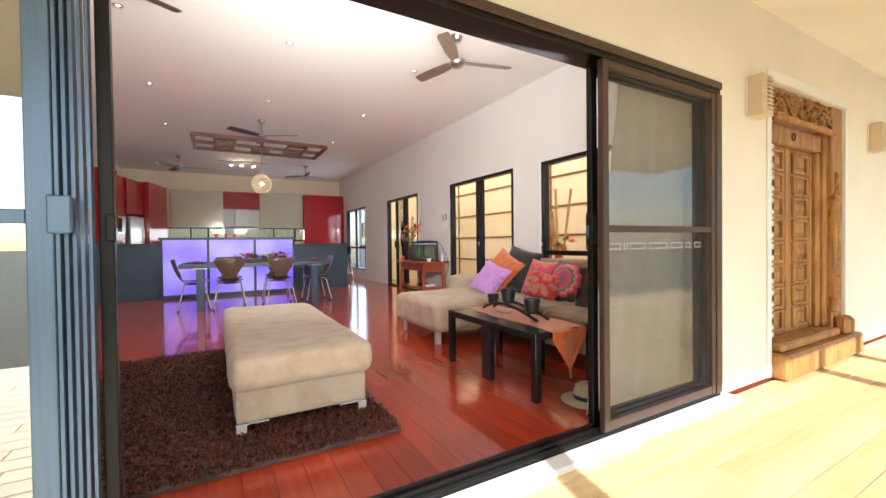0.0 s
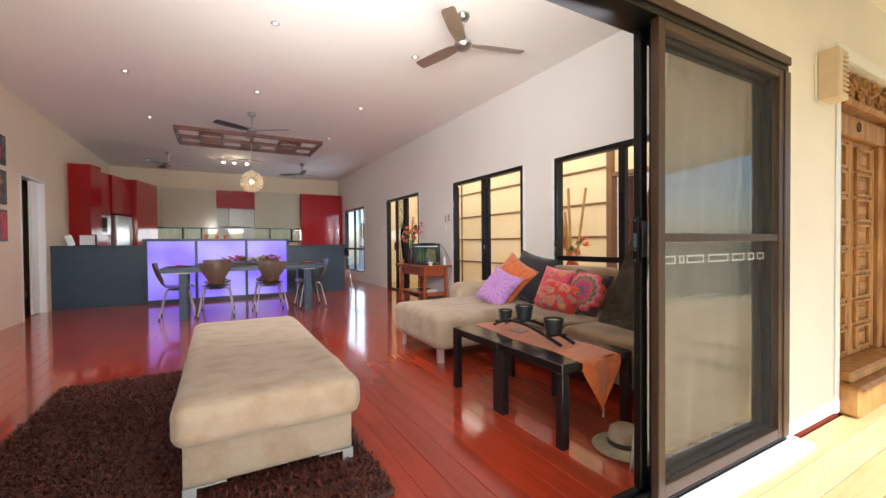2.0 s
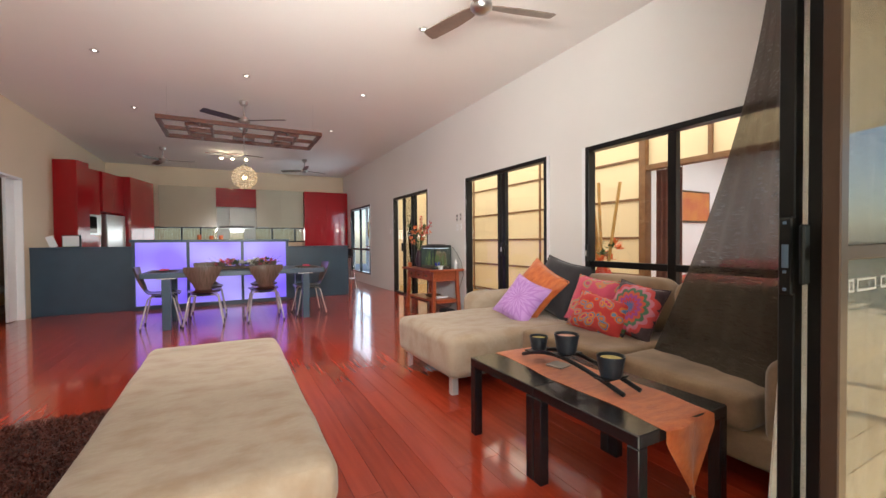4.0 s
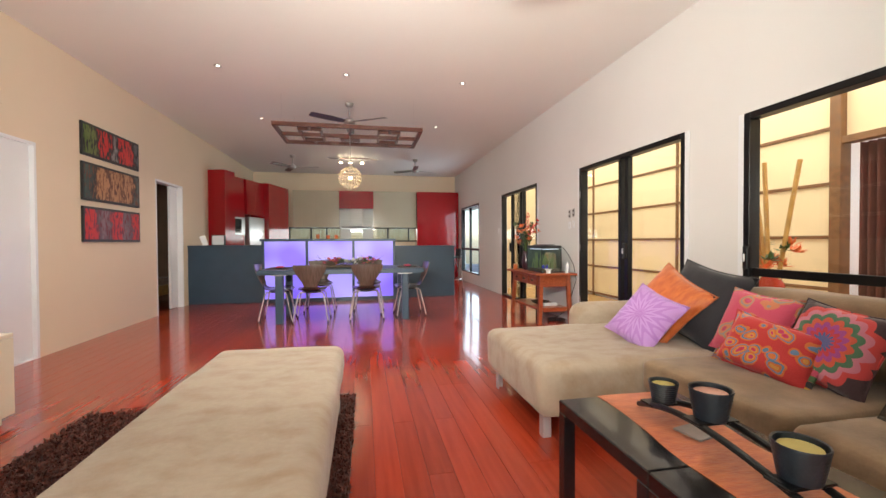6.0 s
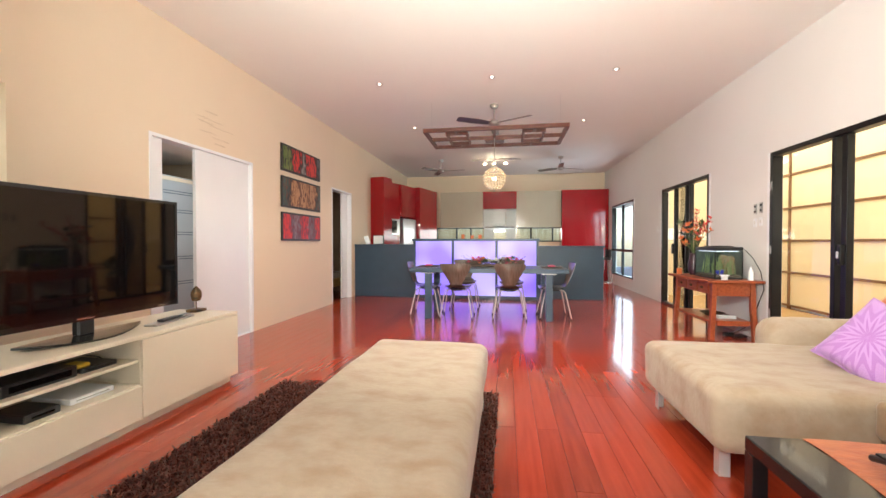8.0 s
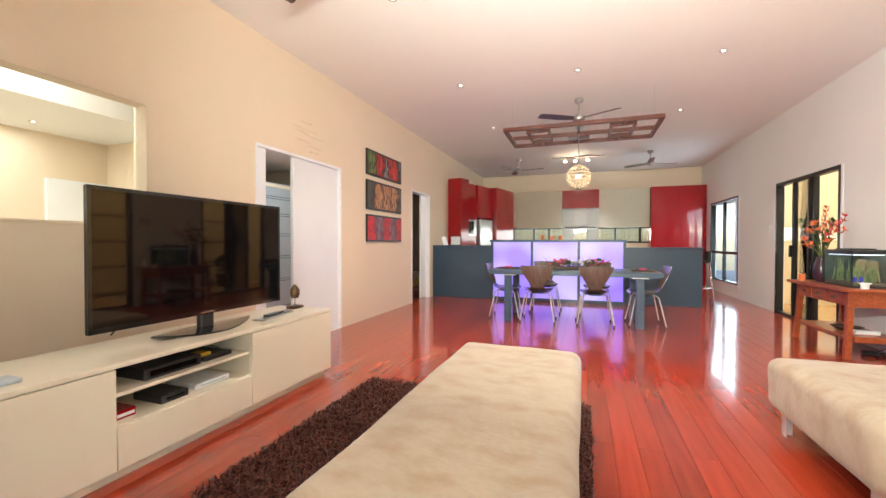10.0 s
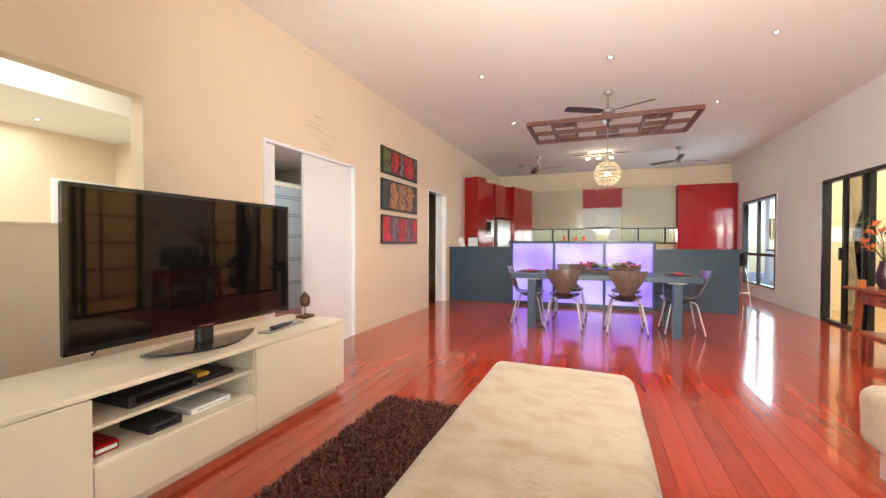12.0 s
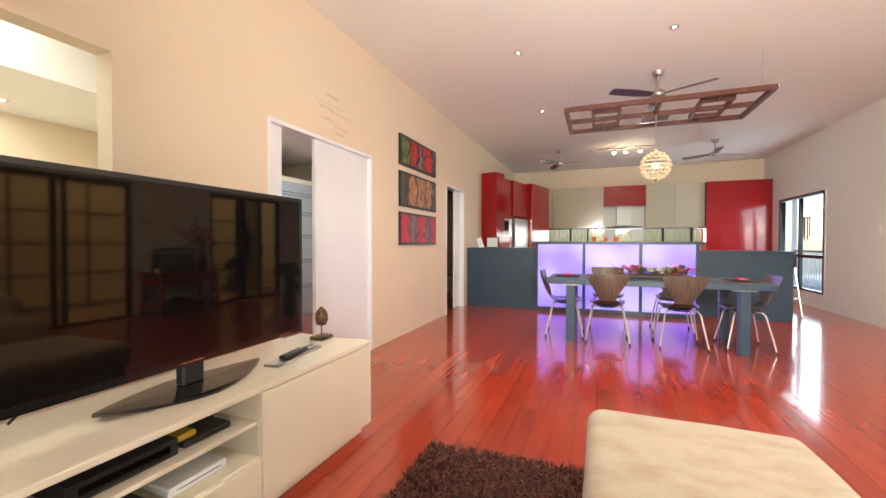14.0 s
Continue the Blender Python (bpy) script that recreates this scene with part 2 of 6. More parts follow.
ln.links.new(lra.outputs[0], ln.nodes["Principled BSDF"].inputs["Emission Color"])
M_GREEN = mat("leaf_green", (0.06, 0.11, 0.03), 0.5, grain=0.3, scale=20)
M_FLOWER = mat("orange_red_petal", (0.72, 0.10, 0.03), 0.5, grain=0.3, scale=25, second=(0.65, 0.22, 0.06))
M_PINKF = mat("pink_petal", (0.62, 0.05, 0.13), 0.5, grain=0.3, scale=25)
M_WHITEF = mat("white_petal", (0.75, 0.73, 0.62), 0.6, grain=0.15, scale=25)
M_TWIG = mat("dry_twig", (0.10, 0.07, 0.045), 0.8, grain=0.3, scale=30)
M_BAMBOO = mat("bamboo_cane", (0.55, 0.32, 0.09), 0.45, grain=0.25, scale=10, bump=0.05, bscale=30)
M_GRASS = mat("far_bush", (0.06, 0.08, 0.035), 0.9, grain=0.5, scale=0.02, second=(0.10, 0.10, 0.05))
# Room's dimness is put into this wall colour; no lamp inside.
M_DIMROOM = mat("dim_room_tone", (0.26, 0.17, 0.11), 0.7, grain=0.2, scale=2)
M_MAROON = mat("maroon_curtain_cloth", (0.12, 0.035, 0.025), 0.85, grain=0.2, scale=6, bump=0.1, bscale=120, sheen=0.3)
M_STRAW = mat("straw_hat", (0.5, 0.42, 0.3), 0.8, grain=0.2, scale=30, bump=0.3, bscale=160)
M_FROST = mat("frosted_glass", (0.42, 0.47, 0.52), 0.35, grain=0.05, scale=2)
M_SCRIPT = mat("script_decal", (0.45, 0.33, 0.22), 0.6)
M_SWITCH = mat("switch_plastic", (0.75, 0.74, 0.72), 0.35)
M_DARKP = mat("dark_plastic", (0.02, 0.02, 0.022), 0.4, grain=0.1, scale=20)
M_YELLOW = mat("yellow_plastic", (0.55, 0.38, 0.04), 0.4)
M_RUBBER = mat("black_rubber", (0.01, 0.01, 0.01), 0.6)


# ---- mesh helpers ----
def box(bm, x0, y0, z0, x1, y1, z1, bev=0.0, seg=1):
    m = Matrix.LocRotScale(((x0 + x1) / 2, (y0 + y1) / 2, (z0 + z1) / 2), None, (abs(x1 - x0), abs(y1 - y0), abs(z1 - z0)))
    vs = bmesh.ops.create_cube(bm, size=1, matrix=m)["verts"]
    if bev:
        es = list({e for v in vs for e in v.link_edges})
        bmesh.ops.bevel(bm, geom=es, offset=bev, segments=seg, affect="EDGES", profile=0.5)
    return bm


def B(*a, **k):
    return box(bmesh.new(), *a, **k)


def rod(bm, a, b, r, r2=None, seg=10):
    a, b = Vector(a), Vector(b)
    m = Matrix.Translation((a + b) / 2) @ (b - a).to_track_quat("Z", "Y").to_matrix().to_4x4()
    bmesh.ops.create_cone(bm, cap_ends=True, segments=seg, radius1=r, radius2=r if r2 is None else r2, depth=(b - a).length, matrix=m)
    return bm


def tube(bm, pts, r, seg=8):
    """A bent rod along points."""
    rings = []
    for i, p in enumerate(pts):
        p = Vector(p)
        d = (Vector(pts[min(i + 1, len(pts) - 1)]) - Vector(pts[max(i - 1, 0)])).normalized()
        u = d.orthogonal().normalized() if abs(d.z) > 0.9 else d.cross(Vector((0, 0, 1))).normalized()
        w = d.cross(u)
        rad = r[i] if isinstance(r, (list, tuple)) else r
        rings.append([bm.verts.new(p + (u * math.cos(2 * math.pi * k / seg) + w * math.sin(2 * math.pi * k / seg)) * rad) for k in range(seg)])
    for p, q in zip(rings, rings[1:]):
        for k in range(seg):
            bm.faces.new((p[k], p[(k + 1) % seg], q[(k + 1) % seg], q[k]))
    bm.faces.new(rings[0][::-1])
    bm.faces.new(rings[-1])
    return bm


def lathe(bm, profile, seg=24, at=(0, 0, 0)):
    """Turned shape from (radius, height) pairs."""
    rings = [[bm.verts.new((at[0] + r * math.cos(2 * math.pi * k / seg), at[1] + r * math.sin(2 * math.pi * k / seg), at[2] + z)) for k in range(seg)] for r, z in profile]
    for p, q in zip(rings, rings[1:]):
        for k in range(seg):
            bm.faces.new((p[k], p[(k + 1) % seg], q[(k + 1) % seg], q[k]))
    bm.faces.new(rings[0][::-1])
    bm.faces.new(rings[-1])
    return bm


def sheet(bm, f, nu, nv, thick=0.0):
    """A grid surface from f(u, v); with thickness a second skin and rim."""
    def skin(off):
        return [[bm.verts.new(f(i / nu, j / nv) + off) for j in range(nv + 1)] for i in range(nu + 1)]
    g = skin(Vector((0, 0, 0)))
    for i in range(nu):
        for j in range(nv):
            bm.faces.new((g[i][j], g[i + 1][j], g[i + 1][j + 1], g[i][j + 1]))
    if thick:
        bmesh.ops.recalc_face_normals(bm, faces=bm.faces[:])
        bmesh.ops.solidify(bm, geom=bm.faces[:], thickness=thick)
    return bm


def soft(bm, x0, y0, z0, x1, y1, z1, p=6.0, n=16, sag=0.0, seed=0, lump=0.0):
    """A padded block with rounded edges, a little uneven."""
    c, h = Vector(((x0 + x1) / 2, (y0 + y1) / 2, (z0 + z1) / 2)), Vector(((x1 - x0) / 2, (y1 - y0) / 2, (z1 - z0) / 2))
    vs = bmesh.ops.create_cube(bm, size=2)["verts"]
    bmesh.ops.subdivide_edges(bm, edges=bm.edges[:], cuts=n, use_grid_fill=True)
    vs = bm.verts[:]
    r = min(h) * 2 / p
    for v in vs:
        q = Vector(v.co)
        d = Vector((q.x * h.x, q.y * h.y, q.z * h.z))
        inner = Vector([max(-h[i] + r, min(h[i] - r, d[i])) for i in range(3)])
        e = d - inner
        if e.length > 1e-6:
            d = inner + e.normalized() * r
        if lump:
            w = noise.noise(Vector((d.x * 3 + seed, d.y * 3, d.z * 3)))
            d += Vector((0, 0, lump * w)) if q.z > 0 else Vector((0, 0, 0))
            d += Vector((q.x, q.y, 0)) * lump * 0.5 * noise.noise(Vector((d.y * 4 + seed, d.z * 5, d.x * 4)))
        v.co = c + d
    return bm


def finish(name, bm, material, smooth=None):
    me = bpy.data.meshes.new(name)
    bmesh.ops.recalc_face_normals(bm, faces=bm.faces[:])
    bm.to_mesh(me)
    bm.free()
    for m in (material if isinstance(material, (list, tuple)) else [material]):
        me.materials.append(m)
    if smooth:
        me.shade_smooth()
        me.set_sharp_from_angle(angle=radians(smooth))
    return new(name, me)


def pane(parent, corners, material=None):
    """One sheet of glass; the corners run so that its face looks at the viewer's side."""
    me = bpy.data.meshes.new("pane")
    me.from_pydata(corners, [], [(0, 1, 2, 3)])
    me.materials.append(material or M_GLASS)
    ob = new("pane", me)
    ob.parent = parent
    ob.visible_shadow = False
    return ob


def pane_x(parent, x, y0, y1, z0, z1):
    return pane(parent, [(x, y1, z0), (x, y0, z0), (x, y0, z1), (x, y1, z1)])


def pane_y(parent, y, x0, x1, z0, z1, material=None):
    return pane(parent, [(x0, y, z0), (x1, y, z0), (x1, y, z1), (x0, y, z1)], material)


def part(name, bm, material, parent, label="", smooth=35):
    ob = finish(name, bm, material, smooth)
    ob.parent = parent
    if label:
        tagged(ob, label)
    return ob


def struct(name, bm, material, label, smooth=None, category=""):
    return tagged(finish(name, bm, material, smooth), label, category or name.split("_")[0], kind="structure")


def thing(name, label, category, group="", at=(0, 0, 0), rz=0):
    ob = new(name)
    ob.empty_display_size = 0.1
    ob.matrix_basis = pose(*at, 0, 0, rz)
    return tagged(ob, label, category, group)


def piece(name, mesh, parent, loc=None, scale=None):
    ob = new(name, mesh)
    ob.parent = parent
    if loc is not None:
        ob.location = loc
    if scale is not None:
        ob.scale = scale
    return ob


# ---- large structure ----


def wall_x(name, x0, x1, y0, y1, z0, z1, holes, material, label):
    """A wall along y, from x0 to x1 thick, with openings (y0, y1, z0, z1)."""
    bm = bmesh.new()
    at = y0
    for a, b, c, d in sorted(holes):
        box(bm, x0, at, z0, x1, a, z1)
        if c > z0:
            box(bm, x0, a, z0, x1, b, c)
        if d < z1:
            box(bm, x0, a, d, x1, b, z1)
        at = b
    box(bm, x0, at, z0, x1, y1, z1)
    return struct(name, bm, material, label)


def wall_y(name, y0, y1, x0, x1, z0, z1, holes, material, label):
    bm = bmesh.new()
    at = x0
    for a, b, c, d in sorted(holes):
        box(bm, at, y0, z0, a, y1, z1)
        if c > z0:
            box(bm, a, y0, z0, b, y1, c)
        if d < z1:
            box(bm, a, y0, d, b, y1, z1)
        at = b
    box(bm, at, y0, z0, x1, y1, z1)
    return struct(name, bm, material, label)


HATCH, SLIDE, DOOR2 = (4.3, 5.77, 1.27, 2.15), (6.81, 8.30, 0.0, 2.13), (10.62, 11.57, 0.0, 2.14)
WIN1, DOORA, DOORB, BWIN = (4.15, 6.22, 0.35, 2.10), (6.80, 8.63, 0.0, 2.12), (10.0, 11.78, 0.0, 2.12), (13.49, 15.4, 0.27, 2.13)
wall_x("wall_west", L - 0.12, L, F + 0.1, K, 0, H, [HATCH, SLIDE, DOOR2], M_WALL, "warm white painted plaster wall with hatch and doorways")
wall_x("wall_east", R, R + 0.12, F + 0.1, K, 0, H, [WIN1, DOORA, DOORB, BWIN], M_WALL_E_DAYLIT, "warm white painted plaster wall with black framed windows")
wall_y("wall_north", K, K + 0.15, L - 3.2, R + 0.12, 0, H, [(0.1, 4.0, 1.15, 1.60)], M_WALL, "cream painted kitchen wall with a long low window")
wall_y("wall_south", F, F + 0.15, L - 3.2, 9.5, 0, H + 0.3, [(-0.75, 4.30, 0.0, 2.06), (5.0, 6.45, 0.0, 2.22)], M_WALL_OUT, "sunlit cream rendered outside wall with wide glazed opening")
struct("ceiling", box(B(L - 3.2, F + 0.15, H, R + 0.12, K + 0.15, H + 0.15), R + 0.12, F + 0.15, H, 9.5, 13.1, H + 0.15), M_CEIL, "white painted plasterboard ceiling with downlights")
floor = struct("floor", B(L - 3.2, F + 0.002, -0.15, 9.5, K + 0.15, -0.006), M_GAP, "dark base under the glossy red timber boards")

# rooms behind the openings
struct("wall_study_west", B(-4.75, F + 0.15, 0, -4.6, K, H), M_WALL, "plain cream wall of the side rooms")
struct("wall_study_north", B(-4.6, 7.75, 0, -1.85, 7.85, H), M_WALL, "plain cream partition between the side rooms")
struct("wall_study_stub", B(-1.95, 6.40, 0, -1.85, 7.75, H), M_WALL, "short cream partition beside the sliding door")
struct("wall_study_return", B(-1.85, 6.40, 0, L - 0.12, 6.50, H), M_WALL, "short cream partition beside the sliding door")
struct("wall_robe_north", B(-4.6, 10.42, 0, L - 0.12, 10.52, H), M_WALL, "plain cream partition between the side rooms")
struct("ceiling_study", box(B(-4.6, F + 0.15, 2.6, -3.03, 7.75, 2.66), -3.03, F + 0.15, 2.58, -2.95, 7.75, H), M_CEIL, "lowered white ceiling with a cream bulkhead in the side room")
struct("ceiling_robe", B(-4.6, 7.85, 2.6, L - 0.12, 10.42, 2.68), M_CEIL, "white ceiling of the dressing room")
struct("wall_bedroom_dark", B(-2.7, 10.52, 0, -2.58, 12.6, H), M_DIMROOM, "bedroom wall in a brown tone set for dim light")
struct("wall_bedroom_end", B(-2.58, 12.5, 0, L - 0.12, 12.6, H), M_DIMROOM, "bedroom wall in a brown tone set for dim light")
struct("wall_hall_north", B(R + 0.12, 13.0, 0, 7.1, 13.1, H), M_CREAM, "cream wall closing the hall")
struct("wall_bedroom_east", B(9.4, F + 0.1, 0, 9.5, 13.0, H), M_WHITE, "white bedroom wall")
struct("wall_bedroom_north", B(7.16, 7.0, 0, 9.4, 7.1, H), M_WHITE, "white bedroom wall")

# verandah
struct("ground", B(-600, -900, -3.2, 600, 60, -3.0), M_GRASS, "dark green bushland far below the deck")
deck = struct("deck", B(-4.5, 0.1, -0.30, 9.5, F, -0.055), M_BATTEN, "timber verandah frame under the boards")
bm = bmesh.new()
vs = [bm.verts.new(c) for c in ((-4.5, F, 2.72), (9.5, F, 2.72), (9.5, -0.1, 2.42), (-4.5, -0.1, 2.42), (-4.5, F, 2.84), (9.5, F, 2.84), (9.5, -0.1, 2.58), (-4.5, -0.1, 2.58))]
for q in ((0, 1, 2, 3), (4, 5, 6, 7), (0, 1, 5, 4), (2, 3, 7, 6), (1, 2, 6, 5), (0, 3, 7, 4)):
    bm.faces.new([vs[k] for k in q])
struct("verandah_soffit", bm, M_WALL_OUT, "cream lined verandah ceiling", category="soffit")
for x in (2.1, 4.95, 5.75, -1.2):
    struct("verandah_post", B(x - 0.06, 0.2, -0.05, x + 0.06, 0.32, 2.44, bev=0.006), M_WHITE, "square painted verandah post", category="post")

# hall panels with battens
hall = struct("hall_screen", B(7.10, 6.84, 0, 7.16, 13.0, H), M_WHITE, "backing of the cream panelled hall wall", category="wall")
zs = [0.0, 0.06, 0.62, 1.16, 1.71, 2.28, 2.86, H]
ys = [6.92, 7.95, 9.02, 10.2, 11.33, 12.4, 13.0]
for y0, y1 in zip(ys, ys[1:]):
    for z0, z1 in zip(zs[1:], zs[2:]):
        part("panel", B(7.07, y0 + 0.018, z0 + 0.018, 7.098, y1 - 0.018, z1 - 0.018), M_CREAM, hall)
for y in ys[1:]:
    part("batten", B(7.045, y - 0.02, 0.0, 7.09, y + 0.02, H, bev=0.003), M_BATTEN, hall)
for z in zs[1:-1]:
    part("batten", B(7.05, 6.92, z - 0.018, 7.09, 13.0, z + 0.018, bev=0.003), M_BATTEN, hall)
part("post", B(7.02, 6.83, 0, 7.16, 6.93, H, bev=0.004), M_BATTEN, hall)
head = struct("hall_bulkhead", B(7.10, F + 0.1, 2.17, 7.16, 6.83, H), M_CREAM, "cream panels above the bedroom opening", category="wall")
part("beam", B(7.03, F + 0.1, 2.10, 7.16, 6.83, 2.17, bev=0.004), M_BATTEN, head)
for y in (6.0, 5.1, 4.2):
    part("batten", B(7.06, y - 0.025, 2.17, 7.10, y + 0.025, H, bev=0.003), M_BATTEN, head)


# ---- glazed openings ----
def east_frame(name, hole, label, mullions, rails, sill=True):
    y0, y1, z0, z1 = hole
    ob = thing(name, label, "window" if z0 > 0 else "door")
    ob["kind"] = "structure"
    w = 0.05
    x0, x1 = R - 0.012, R + 0.09
    part("window_frame", box(box(bmesh.new(), x0, y0, z0, x1, y0 + w, z1, bev=0.004), x0, y1 - w, z0, x1, y1, z1, bev=0.004), M_BLACK, ob)
    part("window_frame", B(x0, y0 + w, z1 - w, x1, y1 - w, z1, bev=0.004), M_BLACK, ob)
    part("window_sill", B(x0, y0 + w, z0, x1, y1 - w, z0 + 0.035, bev=0.004), M_BLACK, ob)
    for y, ww in mullions:
        part("stile", B(R + 0.01, y - ww / 2, z0 + 0.036, R + 0.07, y + ww / 2, z1 - w, bev=0.003), M_BLACK, ob)
    for a, b, z in rails:
        part("rail", B(R + 0.012, a, z - 0.03, R + 0.068, b, z + 0.03, bev=0.003), M_BLACK, ob)
    cuts = [y0 + w] + [m[0] for m in mullions] + [y1 - w]
    for a, b in zip(cuts, cuts[1:]):
        pane_x(ob, R + 0.04, a, b, z0 + 0.036, z1 - w)
    for s in ((y0 - 0.045, y0), (y1, y1 + 0.045)):
        part("architrave", B(R - 0.008, s[0], z0 if z0 < 0.1 else z0 - 0.045, R, s[1], z1), M_WHITE, ob)
    return ob


e1 = east_frame("window_1", WIN1, "black framed sliding window behind the sofa", [(5.30, 0.075)], [(4.2, 6.17, 0.89)])
e2 = east_frame("door_1", DOORA, "black framed glass sliding door to the hall", [(7.66, 0.06), (7.78, 0.05)], [])
e3 = east_frame("door_2", DOORB, "black framed glass sliding door to the hall", [(11.25, 0.05), (10.8, 0.05), (10.66, 0.04)], [])
e4 = east_frame("window_2", BWIN, "white trimmed black framed tall window", [(14.5, 0.06)], [(13.54, 15.35, 0.93)])
for ob, y, z in ((e2, 7.66, 1.02), (e3, 11.25, 1.02), (e1, 6.19, 1.0)):
    part("latch", B(R - 0.03, y - 0.02, z - 0.09, R + 0.01, y + 0.02, z + 0.09, bev=0.006), M_BLACK, ob)
    part("latch_lever", B(R - 0.045, y - 0.008, z - 0.03, R - 0.03, y + 0.008, z + 0.03, bev=0.004), M_SATIN, ob)

for ob, y in ((e2, 8.605), (e3, 11.755)):
    for z in (0.35, 1.05, 1.75):
        part("hinge", B(R - 0.02, y - 0.012, z - 0.045, R - 0.012, y + 0.012, z + 0.045, bev=0.002), M_SATIN, ob)

D = F + 0.058
# front sliding doors: the stack to the west, the fixed leaf to the east
fd = thing("door_3", "open black and bronze aluminium sliding glass door set", "door")
fd["kind"] = "structure"
part("head_track", B(-0.75, D - 0.06, 1.99, 4.30, D + 0.09, 2.06, bev=0.004), M_BLACK, fd)
part("head_cover", B(-0.75, D - 0.072, 2.02, 4.30, D - 0.061, 2.066, bev=0.003), M_BROWNAL, fd)
for y in (D - 0.045, D + 0.0, D + 0.05):
    part("sill_track", B(-0.75, y - 0.014, -0.004, 4.30, y + 0.014, 0.022, bev=0.003), M_BLACK, fd)
part("sill", B(-0.80, D - 0.16, -0.03, 4.36, D - 0.062, 0.004, bev=0.004), M_WHITE, fd)
part("jamb", B(4.235, D - 0.07, 0.022, 4.30, D + 0.09, 1.985, bev=0.003), M_BROWNAL, fd)


def leaf(x0, x1, y, material, glazing, mid=1.1, stile=0.055):
    p = part("door_leaf", box(box(bmesh.new(), x0, y - 0.018, 0.024, x0 + stile, y + 0.018, 1.985, bev=0.003), x1 - stile, y - 0.018, 0.024, x1, y + 0.018, 1.985, bev=0.003), material, fd)
    part("rail", box(box(bmesh.new(), x0 + stile, y - 0.016, 0.024, x1 - stile, y + 0.016, 0.08, bev=0.003), x0 + stile, y - 0.016, 1.945, x1 - stile, y + 0.016, 1.985, bev=0.003), material, p)
    if mid:
        part("rail", B(x0 + stile, y - 0.012, mid - 0.018, x1 - stile, y + 0.012, mid + 0.018, bev=0.003), material, p)
    if glazing is not M_SCREEN:
        pane_y(p, y, x0 + stile, x1 - stile, 0.08, 1.945, glazing)
    else:
        part("insect_mesh", sheet(bmesh.new(), lambda u, v: Vector((x0 + stile + (x1 - x0 - 2 * stile) * u, y, 0.08 + 1.865 * v)), 1, 1), glazing, p)
    return p


wl = leaf(-0.72, 1.015, D - 0.045, M_SILVERAL, M_TINT, mid=1.115)
part("door_lock", B(1.005, D - 0.085, 1.07, 1.055, D - 0.063, 1.17, bev=0.004), M_SILVERAL, wl)
leaf(-0.70, 1.05, D + 0.0, M_SILVERAL, M_GLASS, mid=None)
wl3 = leaf(-0.68, 1.122, D + 0.05, M_BLACK, M_GLASS, mid=None, stile=0.035)
for k in range(5):
    part("stile_fin", B(1.018 + k * 0.014, D - 0.063 + k * 0.012, 0.03, 1.026 + k * 0.014, D - 0.03 + k * 0.012, 1.98), M_SILVERAL, fd)
part("handle", B(1.105, D + 0.015, 1.05, 1.128, D + 0.03, 1.13, bev=0.003), M_BLACK, wl3)
leaf(3.145, 4.235, D - 0.045, M_BROWNAL, M_SCREEN, mid=1.10, stile=0.045)
leaf(3.20, 4.235, D + 0.0, M_BLACK, M_DOORGLASS, mid=None, stile=0.045)
el = leaf(3.168, 4.235, D + 0.05, M_BLACK, M_DOORGLASS, mid=None, stile=0.045)
part("handle", B(3.148, D + 0.03, 0.99, 3.168, D + 0.06, 1.19, bev=0.004), M_BLACK, el)
part("strike_plate", B(3.142, D + 0.036, 1.06, 3.148, D + 0.05, 1.12, bev=0.001), M_SILVERAL, el)
for z in (1.005, 1.05, 1.175):
    part("screw", B(3.145, D + 0.041, z - 0.004, 3.148, D + 0.049, z + 0.004, bev=0.001), M_SILVERAL, el)
part("latch", B(3.134, D + 0.0, 1.02, 3.168, D + 0.012, 1.17, bev=0.004), M_BLACK, el)
for a, b in ((0.02, 0.15), (0.18, 0.215), (0.24, 0.38), (0.42, 0.60), (0.64, 0.76), (0.80, 0.86), (0.90, 0.97)):
    x0, x1 = 3.205 + 0.98 * a, 3.205 + 0.98 * b
    bm = box(B(x0, D - 0.007, 0.985, x1, D - 0.0055, 0.991), x0, D - 0.007, 1.015, x1, D - 0.0055, 1.021)
    part("glass_marking", box(box(bm, x0, D - 0.007, 0.991, x0 + 0.006, D - 0.0055, 1.015), x1 - 0.006, D - 0.007, 0.991, x1, D - 0.0055, 1.015), M_WHITE, fd)


# ---- west wall openings ----
d4 = thing("door_4", "white sliding door half open in a white frame", "door")
d4["kind"] = "structure"
part("jamb", B(L - 0.14, 6.81, 0, L + 0.006, 6.84, 2.13), M_WHITE, d4)
part("jamb", B(L - 0.14, 8.27, 0, L + 0.006, 8.30, 2.13), M_WHITE, d4)
part("head", B(L - 0.14, 6.84, 2.10, L + 0.006, 8.27, 2.13), M_WHITE, d4)
part("door_leaf", B(L - 0.075, 7.40, 0.01, L - 0.035, 8.27, 2.10, bev=0.003), M_WHITE, d4)
part("door_leaf", B(L - 0.075, 6.84, 0.01, L - 0.035, 6.99, 2.10, bev=0.003), M_WHITE, d4)
part("threshold", B(L - 0.12, 6.84, 0.0, L, 8.27, 0.008), M_WHITE, d4)
d5 = thing("door_5", "white framed doorway to a dark bedroom", "door")
d5["kind"] = "structure"
part("jamb", B(L - 0.14, 10.62, 0, L + 0.005, 10.65, 2.14), M_WHITE, d5)
part("jamb", B(L - 0.14, 11.54, 0, L + 0.005, 11.57, 2.14), M_WHITE, d5)
part("head", B(L - 0.14, 10.65, 2.11, L + 0.005, 11.54, 2.14), M_WHITE, d5)
